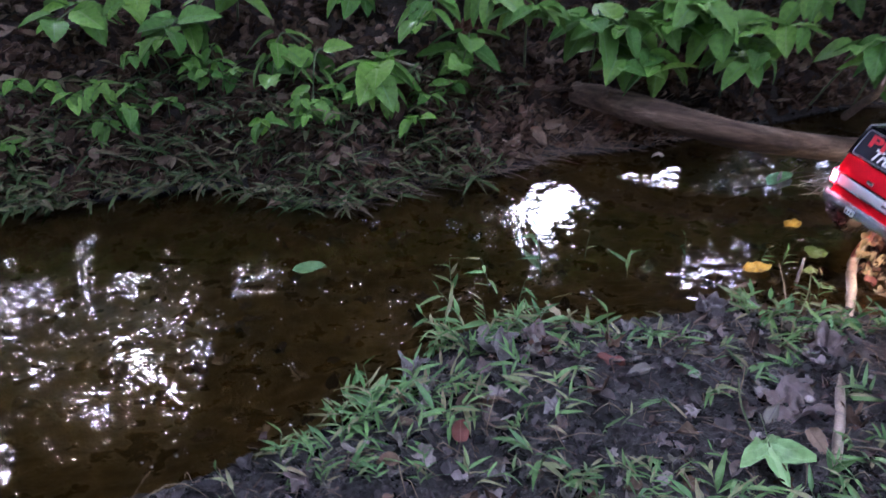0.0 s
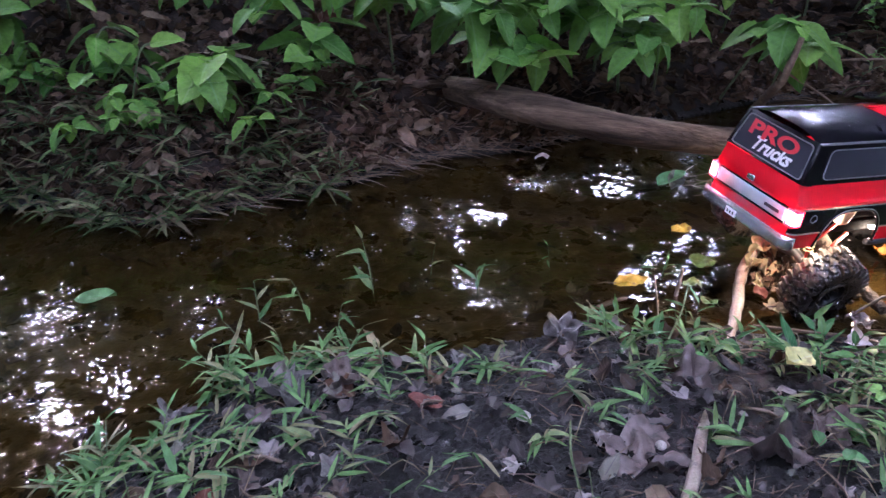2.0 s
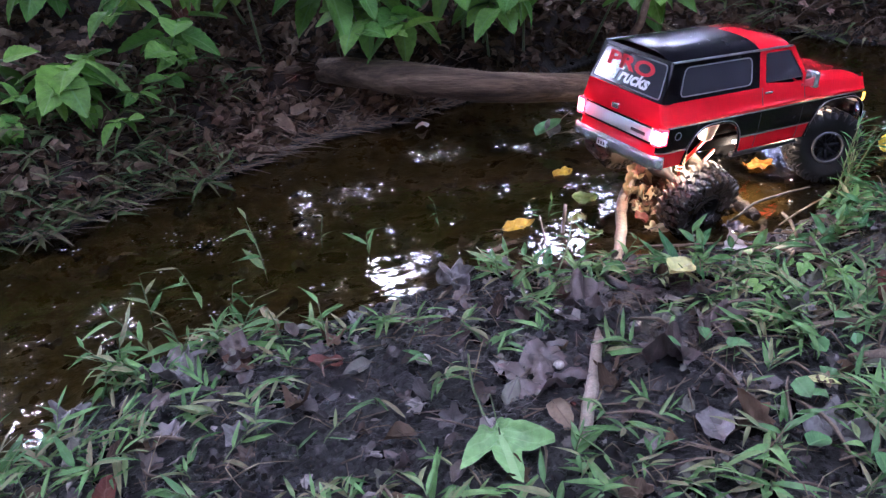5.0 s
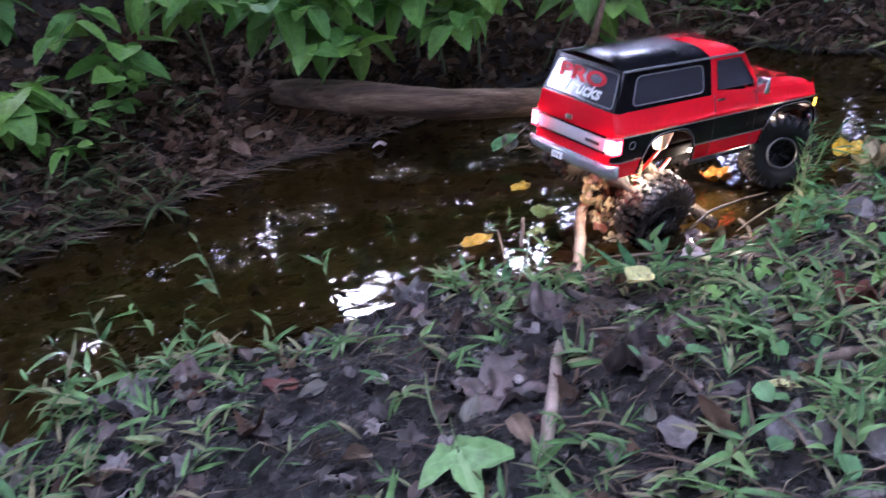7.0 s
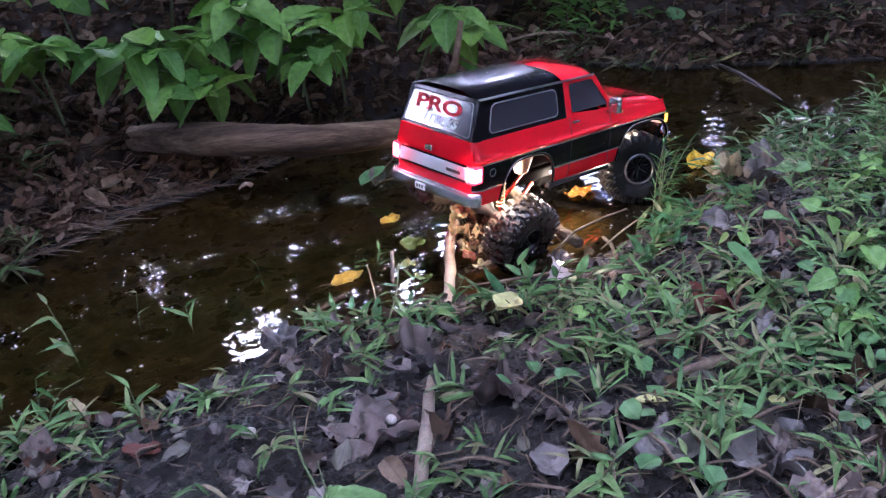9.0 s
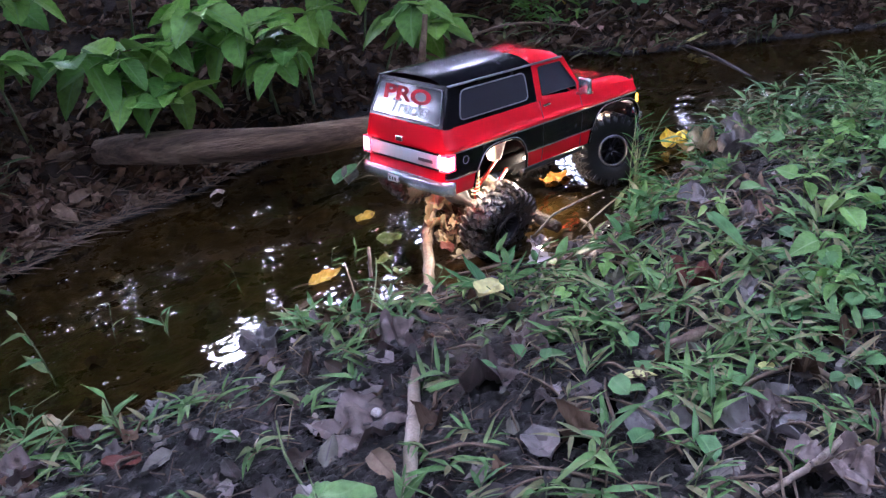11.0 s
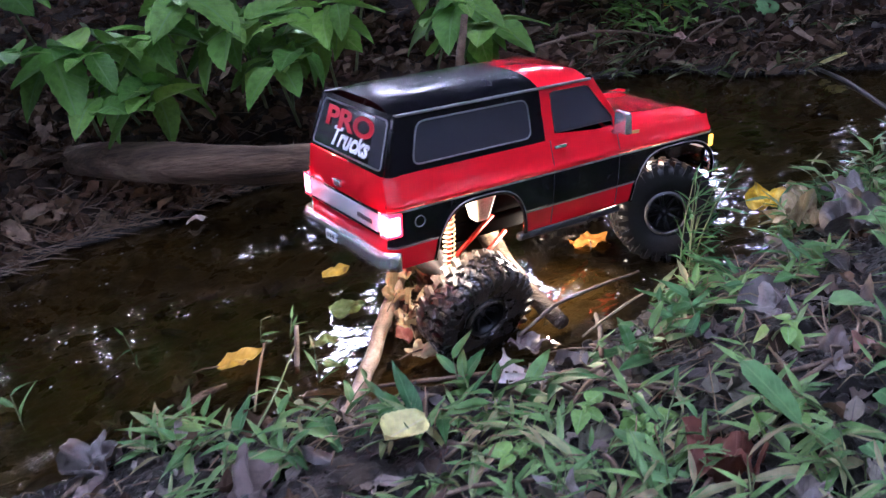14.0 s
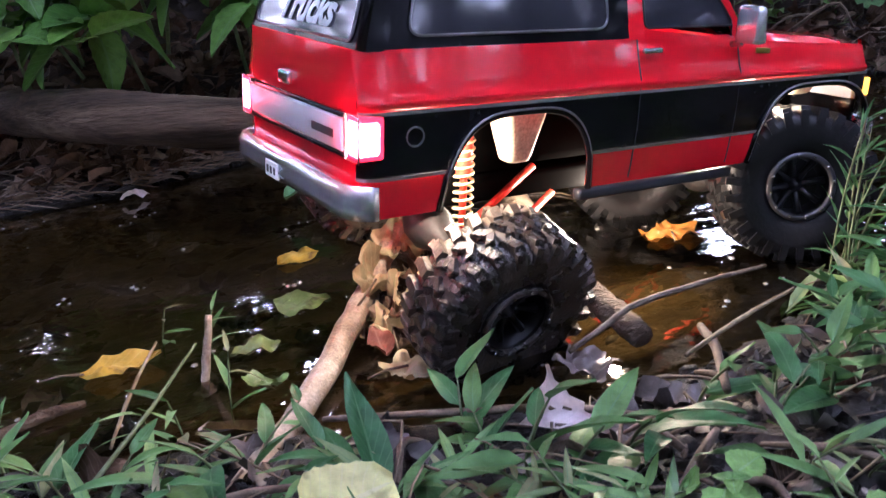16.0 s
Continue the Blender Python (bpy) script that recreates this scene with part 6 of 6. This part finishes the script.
def weed(root, head, nodes, size, seed, pale=0.25, label="leafy green weed with broad pointed leaves on the bank", kinds=None):
    """Stem from root to head, with opposite pairs of drooping leaves, the pairs crossing one another."""
    r = random.Random(seed)
    a, b = Vector(root), Vector(head)
    tall = min(1.0, ((b - a).length / 0.3) ** 1.5)
    mid = a.lerp(b, 0.55) + Vector((r.uniform(-0.03, 0.03), r.uniform(0, 0.05), 0.08)) * tall
    P = smooth_path([a, mid, b], 14)
    ob = new("weed", mesh("weed", *tube(P, np.linspace(0.0014 + 0.0028 * tall, 0.0010 + 0.0006 * tall, 14).tolist(), 6), M_stem))
    tagged(ob, label, "plant", "weeds along the far bank")
    base = r.uniform(0, 3.14)
    for k in range(nodes):
        u = 0.42 + 0.58 * (k + 0.5) / nodes
        i = min(12, int(u * 13))
        p = Vector(P[i]).lerp(Vector(P[i + 1]), u * 13 - i)
        for s in (0, 1):
            yaw = base + k * 1.57 + s * 3.14 + r.uniform(-0.4, 0.4)
            sc = size * r.uniform(0.75, 1.2) * (0.65 + 0.5 * math.sin(math.pi * min(1, u * 0.85)))
            me = r.choice(kinds) if kinds else r.choice(pale_meshes) if r.random() < pale else r.choice(weed_meshes)
            stalk = Vector((math.cos(yaw), math.sin(yaw), 0.25)) * 0.022 * size
            part("leaf", me, ob, m=turn(yaw, r.triangular(-1.1, 0.6, -0.25), r.uniform(-0.6, 0.6), p + stalk, sc))
    for s in range(3):
        part("leaf", r.choice(kinds or pale_meshes), ob, m=turn(base + s * 2.1, r.uniform(-0.1, 0.5), 0, b, size * 0.5))
    return ob


HEADS = [(0.50, 2.39, 0.25), (0.585, 2.36, 0.24), (0.86, 2.38, 0.26), (-1.05, 2.35, 0.38), (-0.90, 2.45, 0.40), (-0.76, 2.35, 0.34), (-0.60, 2.50, 0.42), (-0.46, 2.28, 0.24), (-0.34, 2.20, 0.20), (-0.18, 2.22, 0.25), (-0.07, 2.38, 0.37), (0.05, 2.28, 0.28),
         (-0.26, 2.52, 0.42), (0.16, 2.45, 0.42), (0.26, 2.36, 0.42), (0.39, 2.38, 0.38), (0.49, 2.42, 0.35), (0.56, 2.42, 0.27), (0.62, 2.42, 0.36), (0.71, 2.42, 0.42), (0.78, 2.40, 0.35),
         (0.87, 2.42, 0.34), (0.90, 2.40, 0.27), (1.00, 2.42, 0.36), (1.08, 2.50, 0.42), (1.25, 2.40, 0.31), (1.29, 2.38, 0.26), (0.34, 2.62, 0.52), (0.58, 2.68, 0.54), (0.82, 2.66, 0.52), (0.10, 2.72, 0.55), (-0.15, 2.76, 0.56),
         (-0.45, 2.80, 0.58), (-0.8, 2.85, 0.6), (1.05, 2.75, 0.55), (1.30, 2.72, 0.48), (-1.35, 2.5, 0.46), (1.62, 2.98, 0.40), (1.80, 2.90, 0.30)]
WEEDS = []
wr = random.Random(77)
for hx, hy, hz in HEADS:
    WEEDS.append(((hx + wr.uniform(-0.06, 0.06), hy + wr.uniform(0.22, 0.36)), (hx, hy, hz), wr.choice((4, 5, 5, 6)), wr.uniform(0.8, 1.15) * (0.75 if hx > 1.5 or hz < 0.24 else 1.0)))
for i, (r0, h0, nodes, size) in enumerate(WEEDS):
    weed((r0[0], r0[1], ground_z(*r0) - 0.01), h0, nodes, size, 100 + i)

for k, (x, y, h, s) in enumerate(((1.17, 1.20, 0.04, 0.5), (1.24, 1.31, 0.035, 0.45), (1.25, 1.09, 0.06, 0.75), (1.33, 1.14, 0.07, 0.8), (1.23, 1.02, 0.05, 0.7), (1.10, 1.27, 0.03, 0.45), (1.40, 1.26, 0.05, 0.6), (1.46, 1.16, 0.06, 0.7), (0.95, 1.27, 0.03, 0.4),
                                  (1.34, 0.97, 0.05, 0.6), (1.50, 1.30, 0.06, 0.7), (1.56, 1.22, 0.06, 0.75), (1.03, 1.30, 0.03, 0.42), (1.60, 1.40, 0.05, 0.6))):
    z = ground_z(x, y)
    weed((x, y, z - 0.01), (x + wr.uniform(-0.03, 0.03), y - 0.02, z + h), 2, s * 0.72, 800 + k, 0.5, "young seedling with heart-shaped leaves growing in the near grass", heart_meshes)
for k in range(40):
    x = wr.uniform(-1.2, 0.1)
    y = float(np.interp(x, FAR_X, FAR_Y)) + wr.uniform(0.10, 0.40)
    z = ground_z(x, y)
    weed((x, y, z - 0.01), (x + wr.uniform(-0.04, 0.04), y - wr.uniform(0.02, 0.08), z + wr.uniform(0.05, 0.12)), 3, wr.uniform(0.35, 0.6), 700 + k, 0.2, "small green seedling among the dead leaves on the bank")

# ---------------------------------------------------------------- the wood around: sky shows between the crowns
OPEN = [(-64.0, 3.6, 21.8, 3.0), (17.4, 1.5, 28.4, 1.4), (2.9, 1.8, 27.0, 2.5), (6.0, 1.6, 24.4, 1.8), (11.8, 1.2, 24.2, 0.9), (14.8, 1.5, 23.4, 1.2), (20.6, 1.4, 25.6, 1.6), (28.9, 1.4, 21.0, 1.0), (32.8, 1.7, 19.4, 1.0), (-31.5, 3.6, 34.9, 2.2), (-38.5, 3.4, 35.2, 2.4), (-45.5, 3.2, 35.4, 2.2)]


def open_sky(az, el, r):
    for a, wa, e, we in OPEN:
        if ((az - a) / (wa + 0.9)) ** 2 + ((el - e) / (we + 0.9)) ** 2 < r.uniform(0.75, 1.1):
            return True
    return False


crown_leaf = ([(0, 0, 0), (0.09, 0.055, 0.012), (0.21, 0, -0.02), (0.09, -0.055, 0.012)], [(0, 1, 2, 3)], [(0, 0.5), (0.4, 1), (1, 0.5), (0.4, 0)])
# bubbles and specks drifting on the water
heap = Heap()
dome = ([(math.cos(a) * c_, math.sin(a) * c_, s_) for c_, s_ in ((1.0, 0.0), (0.75, 0.45)) for a in np.linspace(0, 2 * math.pi, 9)[:-1]] + [(0, 0, 0.62)],
        [(i, (i + 1) % 8, 8 + (i + 1) % 8, 8 + i) for i in range(8)] + [(8 + i, 8 + (i + 1) % 8, 16) for i in range(8)])
for _ in range(260):
    x = rng.uniform(-0.5, 1.9)
    lo, hi = float(np.interp(x, NEAR_X, NEAR_Y)) + 0.04, float(np.interp(x, FAR_X, FAR_Y)) - 0.02
    cx, cy = x, lo + (hi - lo) * rng.random()
    for _ in range(rng.choice((1, 1, 2, 4))):
        heap.add(dome, Matrix.Translation((cx + rng.gauss(0, 0.007), cy + rng.gauss(0, 0.007), 0.0002)) @ Matrix.Scale(rng.uniform(0.0012, 0.0036), 4))
heap.made("bubbles", M_foam, "small bubbles and specks floating on the water", "foam")

# low boughs, out of view, added to keep overhead light off the far bank
for i, (bx, by) in enumerate(((-1.6, 3.6), (0.0, 3.5), (1.5, 3.8), (3.0, 3.2))):
    r = random.Random(500 + i)
    bough = tagged(new("overhanging_bough"), "unseen leafy bough added to shade the far bank", "branch", "boughs over the far bank")
    bough.location = (bx, by + 3.0, 2.0)
    part("limb", mesh("limb", *tube(smooth_path([(0, 0.4, -0.9), (0.1, -1.0, 0.0), (-0.1, -3.2, 0.25), (0.1, -4.2, 0.15)], 12), np.linspace(0.07, 0.012, 12).tolist(), 7, r, 0.05), M_trunk), bough, "dark bark limb")
    heap = Heap()
    for _ in range(1300):
        p = Vector((r.gauss(0, 0.75), -3.0 + r.gauss(0, 0.75), 0.25 + r.gauss(0, 0.22)))
        heap.add(crown_leaf, turn(r.uniform(0, 6.28), r.uniform(-0.7, 0.7), r.uniform(-0.7, 0.7), p, r.uniform(0.7, 1.4)))
    part("foliage", mesh("foliage", np.concatenate(heap.v).tolist(), heap.f, M_canopy, np.concatenate(heap.u)), bough, "many small dark green leaves")

TREES = [(-112, 9.0), (-88, 8.0), (-70, 8.5), (-54, 7.8), (-24, 8.5), (-10, 7.8), (10.3, 8.5), (25, 8.0), (41, 8.4), (62, 7.8), (86, 8.5), (110, 8.5), (138, 9.0), (166, 9.0), (194, 9.0), (222, 9.0)]
for i, (az, dist) in enumerate(TREES):
    r = random.Random(300 + i)
    cx, cy = 0.6 + dist * math.sin(radians(az)), 1.9 + dist * math.cos(radians(az))
    tree = new("tree")
    tree.location = (cx, cy, ground_z(cx, cy) - 0.1)
    tagged(tree, "tall leafy tree standing in the wood round the stream", "tree", "trees round the stream")
    base = tree.location
    H = 7.0
    lean_x, lean_y = (0.6 - cx) * 0.35, (1.9 - cy) * 0.35
    pieces = [tube(smooth_path([(0, 0, 0), (lean_x * 0.2, lean_y * 0.2, H * 0.5), (lean_x, lean_y, H)], 10), np.linspace(0.17, 0.03, 10).tolist(), 9, r, 0.05)]
    for k in range(9):
        u = r.uniform(0.3, 0.9)
        z0, a, L = H * u, r.uniform(0, 6.28), r.uniform(0.8, 1.9)
        x0, y0 = lean_x * u * u, lean_y * u * u
        pieces.append(tube([(x0, y0, z0), (x0 + math.cos(a) * L * 0.5, y0 + math.sin(a) * L * 0.5, z0 + 0.35), (x0 + math.cos(a) * L, y0 + math.sin(a) * L, z0 + 0.5)], [0.06, 0.035, 0.012], 6))
    part("trunk", mesh("trunk", *join(*pieces), M_trunk), tree, "dark bark trunk with limbs")
    heap = Heap()
    for _ in range(7500 if abs(az) < 71 else 4700):
        for _ in range(3):
            a, e = az + r.gauss(0, 11.5), math.degrees(math.asin(r.uniform(-0.01, 0.995)))
            if abs(az) > 71 and r.random() < 0.12:
                e = r.uniform(0, 38)
            if -71 < az < 12:
                e = r.choice((e, e, e, r.uniform(34, 64), r.uniform(12, 35)))
            if e > 60:
                a = az + r.gauss(0, 20.0)
            if not open_sky(a, e, r):
                break
        else:
            continue
        if (e > 62 and r.random() > (0.8 if abs(a) < 90 else 0.65)) or (e > 40 and 55 < a < 225 and r.random() > 0.56):
            continue
        d = dist + r.gauss(0, 0.8)
        p = Vector((0.6 + d * math.cos(radians(e)) * math.sin(radians(a)), 1.9 + d * math.cos(radians(e)) * math.cos(radians(a)), d * math.sin(radians(e)))) - base
        heap.add(crown_leaf, turn(r.uniform(0, 6.28), r.uniform(-1.2, 1.2), r.uniform(-1.2, 1.2), p, r.uniform(1.4, 2.9) if e > 45 or abs(a) > 55 else r.uniform(0.9, 1.8)))
    part("crown", mesh("crown", np.concatenate(heap.v).tolist(), heap.f, M_canopy, np.concatenate(heap.u)), tree, "crown of many small dark green leaves")
